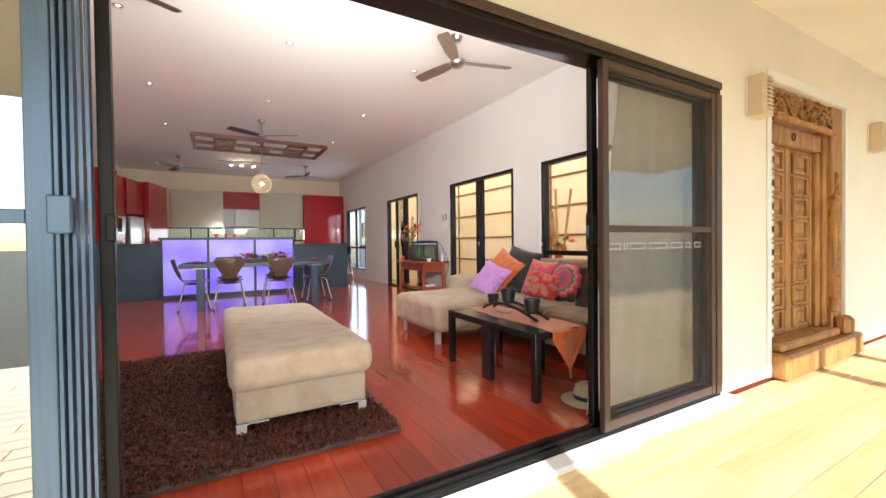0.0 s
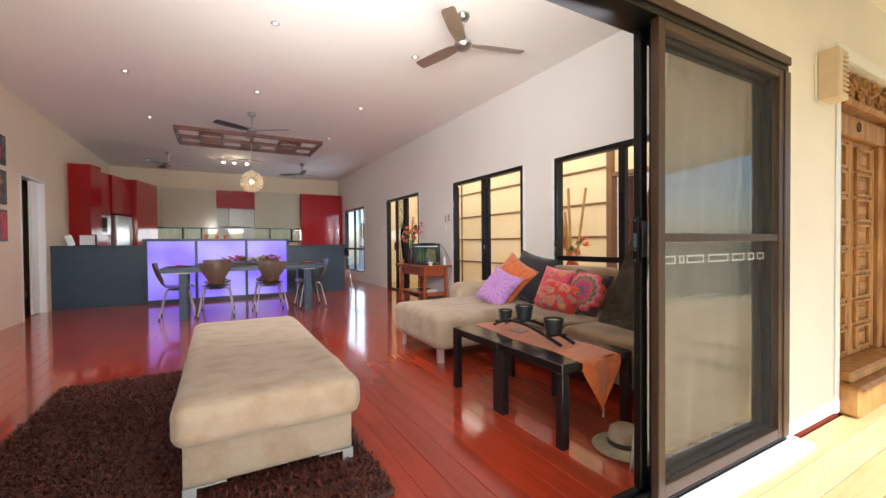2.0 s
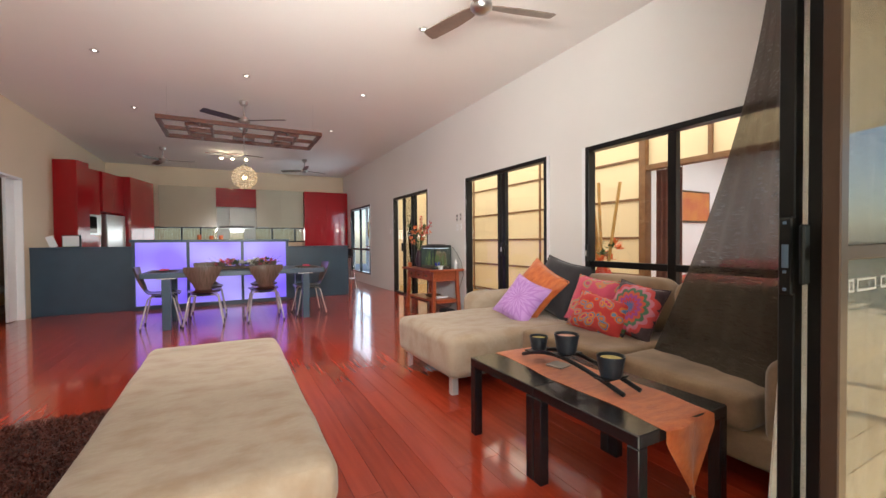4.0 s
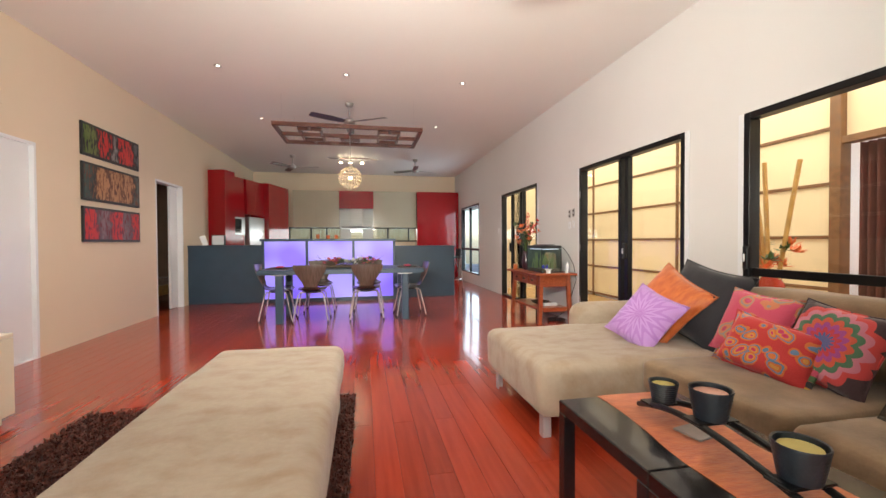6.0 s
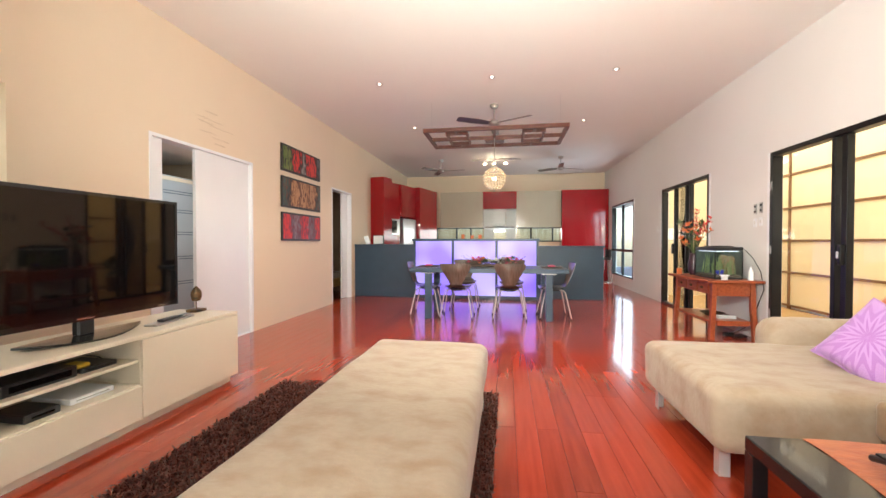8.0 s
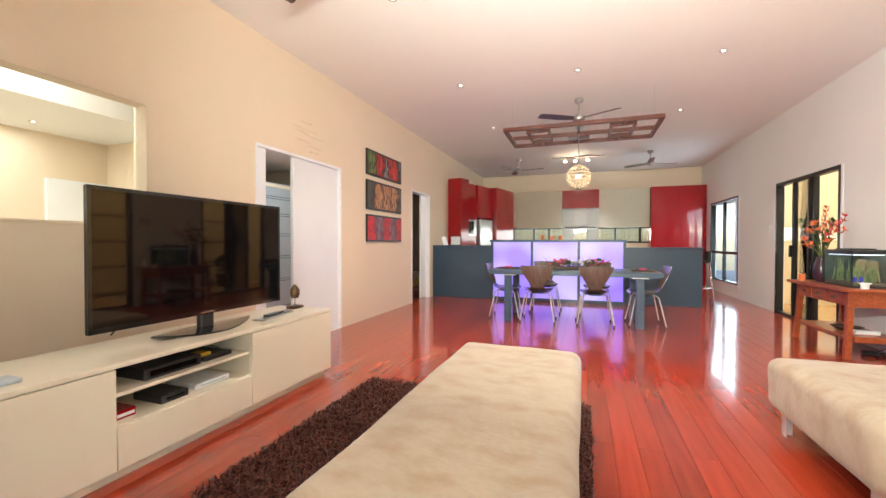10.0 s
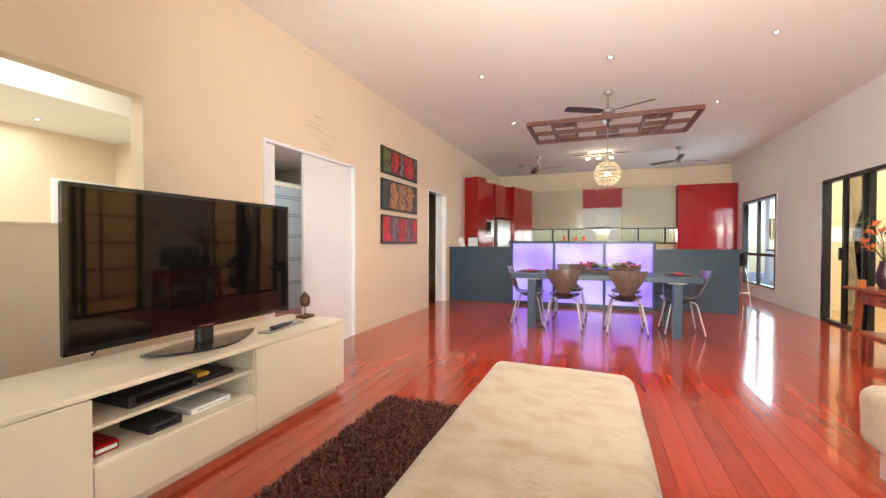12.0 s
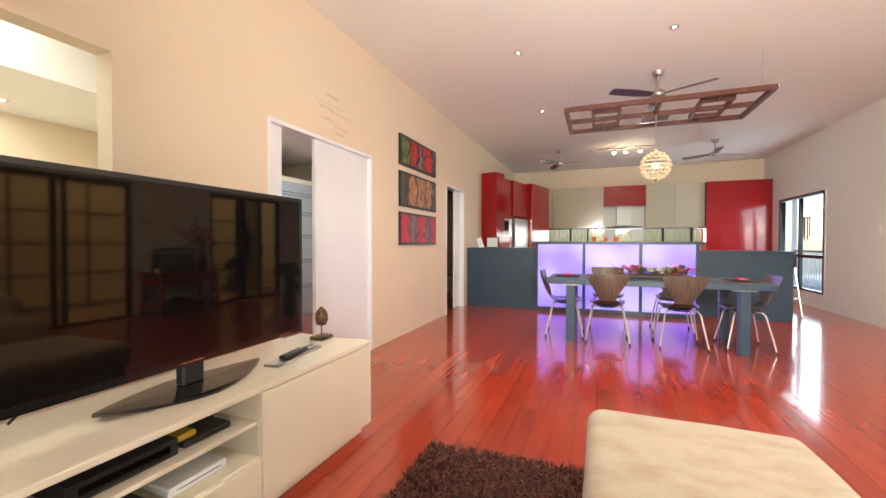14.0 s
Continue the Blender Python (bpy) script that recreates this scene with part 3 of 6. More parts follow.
part("door_leaf", B(L - 0.12, 11.28, 0.01, L - 0.08, 11.54, 2.11, bev=0.003), M_WHITE, d5)
hs = struct("hatch_sill", B(L - 0.125, 4.3, 1.255, L + 0.01, 5.77, 1.275, bev=0.003), M_WALL, "painted sill of the wall hatch", category="sill")

# frosted robe behind the half-open door
robe = thing("wardrobe", "frosted glass fronted wardrobe with dark line pattern", "wardrobe")
part("body", B(-3.6, 7.87, 0, -3.0, 10.40, 2.2, bev=0.004), M_FROST, robe)
for z in (0.45, 0.49, 0.86, 0.90, 1.26, 1.30, 1.62, 1.66, 1.92, 1.96):
    part("stripe", B(-2.999, 7.9, z - 0.005, -2.994, 10.38, z + 0.005), M_CHAR, robe)
part("rail", B(-2.999, 7.9, 2.12, -2.985, 10.38, 2.18, bev=0.003), M_UNIT, robe)
sd = struct("study_door", B(-4.6, 7.0, 0, -4.55, 7.74, 2.0), M_WHITE, "white painted door in the side room", category="door")
bl = thing("bed", "low bed with honey timber base in the dark bedroom", "bed")
part("base", B(-2.4, 10.9, 0.18, -1.3, 12.3, 0.36, bev=0.01), M_BAMBOO, bl)
part("mattress", soft(bmesh.new(), -2.38, 10.92, 0.36, -1.32, 12.28, 0.50, p=4, n=8), M_SUEDE_SHADE, bl)
part("leg", B(-1.42, 10.95, 0, -1.34, 11.03, 0.18), M_BAMBOO, bl)
wd2 = thing("dark_wardrobe", "black panelled wardrobe in the dark bedroom", "wardrobe")
part("body", B(-2.57, 10.6, 0.5, -2.42, 12.4, 1.95, bev=0.01), M_DARKP, wd2)
part("knob", rod(bmesh.new(), (-2.42, 11.6, 1.1), (-2.39, 11.6, 1.1), 0.015), M_CHROME, wd2)

# ---- carved entry door ----
cd = thing("carved_door", "carved golden teak double door in a heavy carved frame", "door")
y0 = F + 0.012
part("frame", box(box(bmesh.new(), 5.002, y0 + 0.05, 0.0, 5.07, F + 0.148, 2.215, bev=0.006), 6.22, y0, 0.0, 6.448, F + 0.148, 2.215, bev=0.008), M_CARVED, cd)
part("frame_head", B(5.07, y0 + 0.02, 1.99, 6.22, F + 0.148, 2.215, bev=0.01), M_CARVED, cd)
part("cornice", B(5.07, y0 - 0.03, 1.95, 6.26, y0 + 0.02, 1.995, bev=0.012), M_CARVED, cd)
part("threshold", B(5.01, F - 0.11, -0.02, 6.56, F + 0.148, 0.17, bev=0.02), M_CARVED, cd)
part("threshold_step", B(5.07, F - 0.05, 0.17, 6.20, F + 0.14, 0.24, bev=0.015), M_CARVED, cd)
part("inner_frame", B(6.05, y0 + 0.055, 0.24, 6.14, F + 0.146, 1.80, bev=0.01), M_CARVED, cd)
part("inner_frame", B(6.14, y0 + 0.03, 0.24, 6.22, F + 0.146, 1.99, bev=0.012), M_CARVED, cd)
part("lintel", B(5.07, y0 + 0.05, 1.80, 6.14, F + 0.146, 1.95, bev=0.01), M_CARVED, cd)
for x0, x1 in ((5.10, 5.575), (5.575, 6.05)):
    lf = part("door_leaf", B(x0 + 0.004, y0 + 0.10, 0.24, x1 - 0.004, F + 0.145, 1.80, bev=0.004), M_CARVED, cd)
    for r in range(8):
        za = 0.28 + r * 0.187
        bm = bmesh.new()
        for q in ((x0 + 0.09, za, x1 - 0.09, za + 0.02), (x0 + 0.09, za + 0.15, x1 - 0.09, za + 0.17), (x0 + 0.09, za + 0.02, x0 + 0.12, za + 0.15), (x1 - 0.12, za + 0.02, x1 - 0.09, za + 0.15)):
            box(bm, q[0], y0 + 0.078, q[1], q[2], y0 + 0.102, q[3], bev=0.005)
        box(bm, x0 + 0.16, y0 + 0.088, za + 0.05, x1 - 0.16, y0 + 0.102, za + 0.12, bev=0.008)
        part("raised_panel", bm, M_CARVED, lf)
    part("leaf_stile", B(x1 - 0.05, y0 + 0.085, 0.26, x1 - 0.01, y0 + 0.10, 1.78, bev=0.005), M_CARVED, lf)
part("door_ring", tube(bmesh.new(), [(5.56 + 0.03 * math.cos(a), y0 + 0.044, 1.875 + 0.03 * math.sin(a)) for a in [k * 0.5236 for k in range(13)]], 0.005), M_TWIG, cd)
bm = bmesh.new()
for k in range(29):
    cx, cz = 5.11 + k * 0.0395, 2.105 + 0.05 * math.sin(k * 1.3)
    pts = [(cx + (0.015 + 0.006 * j) * math.cos(j * 0.75 + k), y0 + 0.008, cz + (0.012 + 0.006 * j) * math.sin(j * 0.75 + k)) for j in range(9)]
    tube(bm, pts, [0.015 - 0.001 * j for j in range(9)], 6)
part("frieze_carving", bm, M_CARVED, cd)
bm = bmesh.new()
for k in range(40):
    z = 0.40 + k * 0.031
    tube(bm, [(6.31 + (0.008 + 0.007 * j) * math.cos(j * 0.8 + k * 2.4), y0 - 0.006, z + (0.008 + 0.005 * j) * math.sin(j * 0.8 + k * 2.4)) for j in range(7)], [0.014 - 0.0014 * j for j in range(7)], 5)
part("jamb_carving", bm, M_CARVED, cd)
part("jamb_column", lathe(bmesh.new(), [(0.02, 0.36), (0.04, 0.38), (0.03, 0.44), (0.045, 0.50), (0.025, 0.55), (0.028, 1.20), (0.045, 1.26), (0.03, 1.32), (0.05, 1.38), (0.02, 1.44)], 14, (6.25, y0 + 0.0, 0)), M_CARVED, cd)
for x in (6.28, 6.39):
    part("jamb_foot", B(x - 0.045, F - 0.09, 0.17, x + 0.045, y0, 0.33, bev=0.03), M_CARVED, cd)
ar = struct("door_trim", box(box(B(4.94, F - 0.012, 2.222, 6.52, F - 0.001, 2.30, bev=0.003), 6.452, F - 0.012, 0.0, 6.52, F - 0.001, 2.22, bev=0.003), 4.94, F - 0.012, 0.0, 4.998, F - 0.001, 2.22, bev=0.003), M_WHITE, "white painted trim round the carved door", category="trim")


def wall_lamp(x):
    w = thing("wall_lamp", "cream ceramic louvred wall lamp on rendered wall", "lamp", "verandah wall lamps", at=(x, F, 2.03))
    part("backplate", B(-0.09, -0.012, -0.14, 0.09, 0.0, 0.14, bev=0.004), M_WALL_OUT, w)
    part("shade", box(box(B(-0.085, -0.105, -0.14, -0.02, -0.012, 0.14, bev=0.006), -0.02, -0.10, 0.125, 0.075, -0.012, 0.14, bev=0.003), -0.02, -0.10, -0.14, 0.075, -0.012, -0.10, bev=0.003), M_LAMPCLAY, w)
    part("diffuser", B(-0.02, -0.07, -0.10, 0.05, -0.012, 0.125), M_WHITE, w)
    for k in range(8):
        part("louvre", B(-0.02, -0.104, -0.088 + k * 0.027, 0.075, -0.012, -0.076 + k * 0.027, bev=0.002), M_LAMPCLAY, w)
    return w


wall_lamp(4.72)
wall_lamp(7.14)


# ---- ceiling: downlights and fans ----
def downlight():
    d = thing("downlight", "small round white recessed ceiling downlight", "light", "ceiling downlights", at=(0, 0, H))
    part("rim", lathe(bmesh.new(), [(0.018, -0.001), (0.043, -0.001), (0.043, -0.005), (0.028, -0.007), (0.018, -0.003)], 20), M_STEEL, d)
    part("bulb", lathe(bmesh.new(), [(0.001, -0.003), (0.017, -0.003), (0.016, -0.006), (0.001, -0.009)], 16), M_BULB, d)
    return d


d0 = downlight()
d0.location = (0.65, 6.80, H)
for x in (0.65, 2.12, 3.61):
    for y in (4.78, 6.80, 8.80, 10.85):
        if (x, y) not in ((0.65, 6.80), (2.12, 10.85)):
            copy_thing(d0, pose(x, y, H))
copy_thing(d0, pose(-4.1, 6.65, 2.6))
copy_thing(d0, pose(-2.2, 9.6, 2.6))


# The beam at x 2.12, y 10.85 is added; no downlight sits there.
for x in (0.65, 2.12, 3.61):
    for y, watts in ((6.80, 9), (8.80, 21), (10.85, 24)):
        spot = new("downlight_beam", bpy.data.lights.new("downlight_beam", "SPOT"))
        spot.data.energy, spot.data.color, spot.data.spot_size, spot.data.spot_blend, spot.data.shadow_soft_size = watts, (1.0, 0.88, 0.70), radians(120), 0.8, 0.03
        spot.matrix_world = pose(x, y, H - 0.03)


def fan(x, y, rz, label, blade_mat):
    f = thing("ceiling_fan", label, "fan", "ceiling fans", at=(x, y, H), rz=rz)
    part("canopy", lathe(bmesh.new(), [(0.06, 0), (0.065, -0.02), (0.05, -0.055), (0.02, -0.07)]), M_STEEL, f)
    part("stem", rod(bmesh.new(), (0, 0, -0.07), (0, 0, -0.24), 0.013), M_STEEL, f)
    part("motor", lathe(bmesh.new(), [(0.02, -0.22), (0.055, -0.235), (0.085, -0.265), (0.085, -0.30), (0.06, -0.325), (0.03, -0.335)]), M_STEEL, f, smooth=50)
    for k in range(3):
        a = k * 2.0944
        bm = bmesh.new()
        prof = [(0.07, 0.035), (0.14, 0.05), (0.3, 0.062), (0.58, 0.058), (0.61, 0.045)]
        top = [[bm.verts.new((r, s * w, -0.285 + s * w * 0.22 + dz)) for s in (-1, 1) for dz in (0, 0.007)] for r, w in prof]
        for p, q in zip(top, top[1:]):
            for i, j in ((0, 1), (1, 3), (3, 2), (2, 0)):
                bm.faces.new((p[i], p[j], q[j], q[i]))
        bm.faces.new((top[0][0], top[0][1], top[0][3], top[0][2]))
        bm.faces.new((top[-1][0], top[-1][1], top[-1][3], top[-1][2]))
        bmesh.ops.rotate(bm, verts=bm.verts[:], cent=(0, 0, 0), matrix=Matrix.Rotation(a, 3, "Z"))
        part("blade", bm, blade_mat, f)
    return f


M_BLADE = mat("dark_fan_blade", (0.07, 0.045, 0.035), 0.3, grain=0.3, scale=6, coat=0.3)
M_BLADE2 = mat("silver_fan_blade", (0.34, 0.27, 0.22), 0.3, metal=0.6, grain=0.2, scale=6)
fan(3.635, 5.81, -14, "brushed steel ceiling fan with three silver blades", M_BLADE2)
fan(0.62, 5.80, 28, "brushed steel ceiling fan with three dark blades", M_BLADE)
fan(2.12, 9.84, -30, "brushed steel ceiling fan with three dark blades", M_BLADE)
fan(0.66, 13.75, -8, "brushed steel ceiling fan with three dark blades", M_BLADE)
fan(3.60, 13.78, 25, "brushed steel ceiling fan with three brown blades", M_BLADE)

# hanging timber fretwork
fr = thing("ceiling_fretwork", "hanging red-brown timber fretwork frame around a fan", "ceiling frame")


def bar(x0, y0, x1, y1, w=0.05, z=2.80, h=0.055):
    if abs(x1 - x0) > abs(y1 - y0):
        b = B(x0, y0 - w / 2, z - h / 2, x1, y0 + w / 2, z + h / 2, bev=0.004)
    else:
        b = B(x0 - w / 2, y0, z - h / 2, x0 + w / 2, y1, z + h / 2, bev=0.004)
    part("bar", b, M_REDWOOD, fr)


bar(1.07, 9.60, 3.19, 9.60)
bar(1.07, 10.65, 3.19, 10.65)
bar(1.09, 9.626, 1.09, 10.624)
bar(3.17, 9.626, 3.17, 10.624)
bar(1.116, 10.12, 3.144, 10.12, 0.035, 2.797)
for xa, xb in ((1.38, 1.72), (2.54, 2.88)):
    bar(xa, 9.80, xb, 9.80, 0.035)
    bar(xa, 10.44, xb, 10.44, 0.035)
    bar(xa + 0.0175, 9.818, xa + 0.0175, 10.422, 0.035, 2.803)
    bar(xb - 0.0175, 9.818, xb - 0.0175, 10.422, 0.035, 2.803)
    bar((xa + xb) / 2, 9.626, (xa + xb) / 2, 9.782, 0.035)
    bar((xa + xb) / 2, 10.458, (xa + xb) / 2, 10.624, 0.035)
bar(2.12, 9.626, 2.12, 10.10, 0.035)
part("block", B(1.97, 10.02, 2.73, 2.27, 10.22, 2.77, bev=0.004), M_REDWOOD, fr)
for x, y in ((1.2, 9.60), (3.06, 9.60), (1.2, 10.65), (3.06, 10.65)):
    part("hanger", rod(bmesh.new(), (x, y, 2.82), (x, y, H), 0.0012, seg=6), M_STEEL, fr)

# crystal pendant over the table
pe = thing("pendant_lamp", "round crystal bead pendant lamp glowing warm", "lamp")
PX, PY, PZ, PR = 2.12, 10.02, 2.13, 0.165
part("cord", rod(bmesh.new(), (PX, PY, PZ + PR), (PX, PY, H), 0.005, seg=8), M_STEEL, pe)
part("cap", lathe(bmesh.new(), [(0.012, 0.04), (0.045, 0.02), (0.05, 0.0)], 16, (PX, PY, PZ + PR)), M_STEEL, pe)
bm = bmesh.new()
for i in range(1, 10):
    th = math.pi * i / 10
    for k in range(max(6, int(22 * math.sin(th)))):
        a = 2 * math.pi * k / max(6, int(22 * math.sin(th))) + i
        bmesh.ops.create_icosphere(bm, subdivisions=1, radius=0.018, matrix=Matrix.Translation((PX + PR * math.sin(th) * math.cos(a), PY + PR * math.sin(th) * math.sin(a), PZ + PR * math.cos(th))))
tagged(part("crystal_ball", bm, mat("amber_crystal", (0.88, 0.76, 0.58), 0.1, trans=0.6, emit=(1.0, 0.76, 0.46), power=0.07), pe, smooth=None), kind="stuff")
part("bulb", (lambda b: (bmesh.ops.create_uvsphere(b, u_segments=14, v_segments=10, radius=0.035, matrix=Matrix.Translation((PX, PY, PZ))), b)[1])(bmesh.new()), mat("warm_bulb", (1, 0.9, 0.7), 0.4, emit=(1.0, 0.78, 0.45), power=4.0), pe)
part("finial", lathe(bmesh.new(), [(0.004, -0.03), (0.014, -0.015), (0.01, 0.0)], 10, (PX, PY, PZ - PR)), M_TWIG, pe)

# track lamp over the bench
tl = thing("track_lamp", "chrome ceiling bar with three warm spotlights", "lamp")
part("bar", tube(bmesh.new(), [(1.45 + k * 0.1, 13.75 + 0.05 * math.sin(k * 0.6), H - 0.03) for k in range(13)], 0.012), M_CHROME, tl)
for x in (1.77, 2.0, 2.28):
    part("spot", lathe(bmesh.new(), [(0.02, -0.04), (0.035, -0.07), (0.04, -0.12)], 14, (x, 13.8, H)), M_CHROME, tl)
    part("bulb", lathe(bmesh.new(), [(0.002, -0.121), (0.036, -0.121), (0.03, -0.135), (0.002, -0.14)], 14, (x, 13.8, H)), mat("spot_bulb", (1, 0.9, 0.7), 0.4, emit=(1.0, 0.75, 0.42), power=30.0), tl)

glow = new("track_glow", bpy.data.lights.new("track_glow", "POINT"))
glow.data.energy, glow.data.color, glow.data.shadow_soft_size = 3.5, (1.0, 0.78, 0.50), 0.05
glow.matrix_world = pose(2.0, 13.8, H - 0.26)


# ---- kitchen ----
isl = thing("kitchen_island", "charcoal breakfast bar with violet lit acrylic front panels", "counter")
part("body", B(-0.85, 11.74, 0, 0.44, 12.35, 1.06, bev=0.004), M_CHAR, isl)
part("body", B(2.92, 11.88, 0, 4.18, 12.45, 1.03, bev=0.004), M_CHAR, isl)
part("worktop", B(-0.85, 11.72, 1.06, 0.44, 12.37, 1.09, bev=0.003), M_CHAR, isl)
part("worktop", B(2.92, 11.86, 1.03, 4.20, 12.47, 1.06, bev=0.003), M_CHAR, isl)
part("body", B(0.44, 11.72, 0, 2.92, 12.4, 1.16, bev=0.004), M_CHAR, isl)
part("worktop", B(0.42, 11.58, 1.16, 2.94, 12.42, 1.205, bev=0.004), M_CHAR, isl)
part("plinth", B(0.44, 11.62, 0, 2.92, 11.718, 0.07, bev=0.003), M_CHAR, isl)
for x in (0.44, 1.225, 2.09, 2.88):
    part("post", B(x, 11.62, 0.07, x + 0.045, 11.718, 1.16, bev=0.003), M_CHAR, isl)
for x0, x1 in ((0.485, 1.225), (1.27, 2.09), (2.135, 2.88)):
    part("lit_panel", B(x0 + 0.002, 11.66, 0.072, x1 - 0.002, 11.70, 1.158), M_LED, isl, "frosted acrylic panel lit violet from behind")

bench = thing("kitchen_bench", "charcoal kitchen bench along the back wall", "counter")
part("body", B(0.35, 15.75, 0, 3.88, K - 0.002, 0.9, bev=0.003), M_CHAR, bench)
part("worktop", B(0.35, 15.72, 0.9, 3.88, K - 0.002, 0.94, bev=0.003), M_BEIGE, bench)


def cupboard(name, label, x0, x1, yf, yb, z0, z1, doors, material, handle=True, m=None, g=""):
    c = thing(name, label, "cabinet", g)
    part("body", B(x0, yf + 0.02, z0, x1, yb, z1, bev=0.002), material, c)
    w = (x1 - x0) / doors
    for k in range(doors):
        d = part("door", B(x0 + k * w + 0.002, yf, z0 + 0.003, x0 + (k + 1) * w - 0.002, yf + 0.019, z1 - 0.003, bev=0.002), material, c)
        if handle:
            hx = x0 + (k + 1) * w - 0.06 if k % 2 == 0 else x0 + k * w + 0.06
            part("handle", rod(bmesh.new(), (hx, yf - 0.025, 1.15), (hx, yf - 0.025, 1.5), 0.008), M_CHROME, d)
    if m is not None:
        c.matrix_basis = m
    return c


cupboard("pantry", "tall gloss red lacquered pantry with two doors", 3.90, 5.19, 15.75, K - 0.002, 0.0, 2.66, 2, M_RED, False)
cupboard("wall_cupboard", "beige gloss glass wall cupboards", 0.30, 1.60, 15.86, K - 0.002, 1.58, 2.66, 2, M_BEIGE, False, g="wall cupboards")
cupboard("wall_cupboard", "beige gloss glass wall cupboards", 2.60, 3.89, 15.86, K - 0.002, 1.58, 2.66, 2, M_BEIGE, False, g="wall cupboards")
cupboard("hood_cupboard", "gloss red cupboard above the cooker hood", 1.60, 2.60, 15.85, K - 0.002, 2.14, 2.66, 1, M_RED, False)
hood = thing("cooker_hood", "stainless steel canopy cooker hood with chimney", "cooker hood")
part("chimney", B(1.92, 15.92, 1.62, 2.28, K - 0.002, 2.138, bev=0.004), M_HOODSTEEL, hood)
part("backplate", box(B(1.605, K - 0.03, 0.94, 1.915, K - 0.002, 2.138), 2.285, K - 0.03, 0.94, 2.595, K - 0.002, 2.138), M_HOODSTEEL, hood)
bm = bmesh.new()
for i in range(13):
    x = 1.66 + i * 0.073
    d = 0.34 + 0.16 * math.sin(math.pi * i / 12)
    v = [bm.verts.new(c) for c in ((x, K - 0.032, 1.55), (x, K - d, 1.55), (x, K - d, 1.575), (x, K - 0.032, 1.62))]
    if i:
        for j in range(4):
            bm.faces.new((prev[j], prev[(j + 1) % 4], v[(j + 1) % 4], v[j]))
    else:
        bm.faces.new(v)
    prev = v
bm.faces.new(prev)
part("canopy", bm, M_HOODSTEEL, hood)
kw = thing("window_3", "long low kitchen window with black frame and bamboo outside", "window")
kw["kind"] = "structure"
part("window_frame", box(B(0.1, K - 0.01, 1.15, 4.0, K + 0.1, 1.19), 0.1, K - 0.01, 1.56, 4.0, K + 0.1, 1.60), M_BLACK, kw)
for x in (0.12, 0.75, 1.2, 1.75, 2.55, 3.05, 3.7, 3.98):
    part("stile", B(x - 0.02, K - 0.008, 1.19, x + 0.02, K + 0.09, 1.56), M_BLACK, kw)
pane_y(kw, K + 0.04, 0.14, 3.96, 1.19, 1.56)
fence = thing("bamboo_fence", "pale bamboo screen fence outside the kitchen window", "fence")
bm = bmesh.new()
for k in range(150):
    x = -0.6 + k * 0.04
    rod(bm, (x, K + 1.2 + 0.01 * (k % 3), 0.0), (x, K + 1.2, 1.75 + 0.03 * (k % 4)), 0.018, seg=6)
# Cane colour is darkened to carry the shade behind the kitchen.
tagged(part("canes", bm, mat("shaded_bamboo", (0.42, 0.30, 0.13), 0.6, grain=0.25, scale=8), fence), kind="stuff")

# tall units on the west side, set at a slight angle
A = pose(-0.50, 12.70, 0, 0, 0, 76)
cupboard("tall_cabinet", "tall dark red gloss end cabinet", -0.02, 0.35, 0.0, 0.62, 0, 2.66, 1, M_RED, False, A, "red tall cabinets")
ov = cupboard("oven_tower", "tall red gloss cabinet with built-in microwave", 0.35, 0.98, 0.14, 0.66, 0, 2.62, 1, M_RED, False, A, "red tall cabinets")
part("microwave", B(-0.98, -0.02, 1.32, -0.40, -0.001, 1.72, bev=0.004), M_STEEL, ov).location = (1.36, 0.14, 0)
part("microwave_door", B(0.42, 0.114, 1.36, 0.80, 0.119, 1.68, bev=0.004), M_TVSCREEN, ov)
cupboard("fridge", "stainless steel refrigerator between red cabinets", 1.05, 1.75, 0.06, 0.66, 0, 1.75, 1, M_STEEL, True, A)
cupboard("fridge_cupboard", "red gloss cupboard above the refrigerator", 0.99, 1.80, 0.10, 0.66, 1.80, 2.62, 2, M_RED, False, A, "red tall cabinets")
cupboard("tall_cabinet", "tall dark red gloss cabinet beside the refrigerator", 1.81, 2.95, -0.03, 0.62, 0, 2.64, 2, M_RED, False, A, "red tall cabinets")

# ---- sitting area ----
ott = thing("ottoman", "long beige suede ottoman on chrome plate feet", "ottoman")
part("base", soft(bmesh.new(), 1.455, 4.53, 0.085, 2.167, 6.31, 0.285, p=9, n=14, lump=0.004), M_SUEDE, ott, smooth=60)
part("cushion", soft(bmesh.new(), 1.425, 4.435, 0.272, 2.192, 6.35, 0.467, p=2.9, n=30, lump=0.010, seed=3), M_SUEDE, ott, smooth=60)
part("seam", tube(bmesh.new(), [(1.45, 4.555, 0.281), (1.45, 6.28, 0.281), (1.48, 6.318, 0.281), (2.142, 6.318, 0.281), (2.172, 6.28, 0.281), (2.172, 4.555, 0.281), (2.142, 4.524, 0.281), (1.48, 4.524, 0.281), (1.45, 4.555, 0.281)], 0.006), M_SUEDE_SHADE, ott)


def plate_foot(x, y, sx, sy, parent, h=0.13, z=0.0):
    bm = box(B(x, y, z, x + sx * 0.05, y + sy * 0.008, h), x, y + sy * 0.008, z, x + sx * 0.008, y + sy * 0.05, h)
    part("foot", bm, M_SATIN, parent)
    part("foot_bracket", B(x, y, h, x + sx * 0.16, y + sy * 0.06, h + 0.006), M_SATIN, parent)


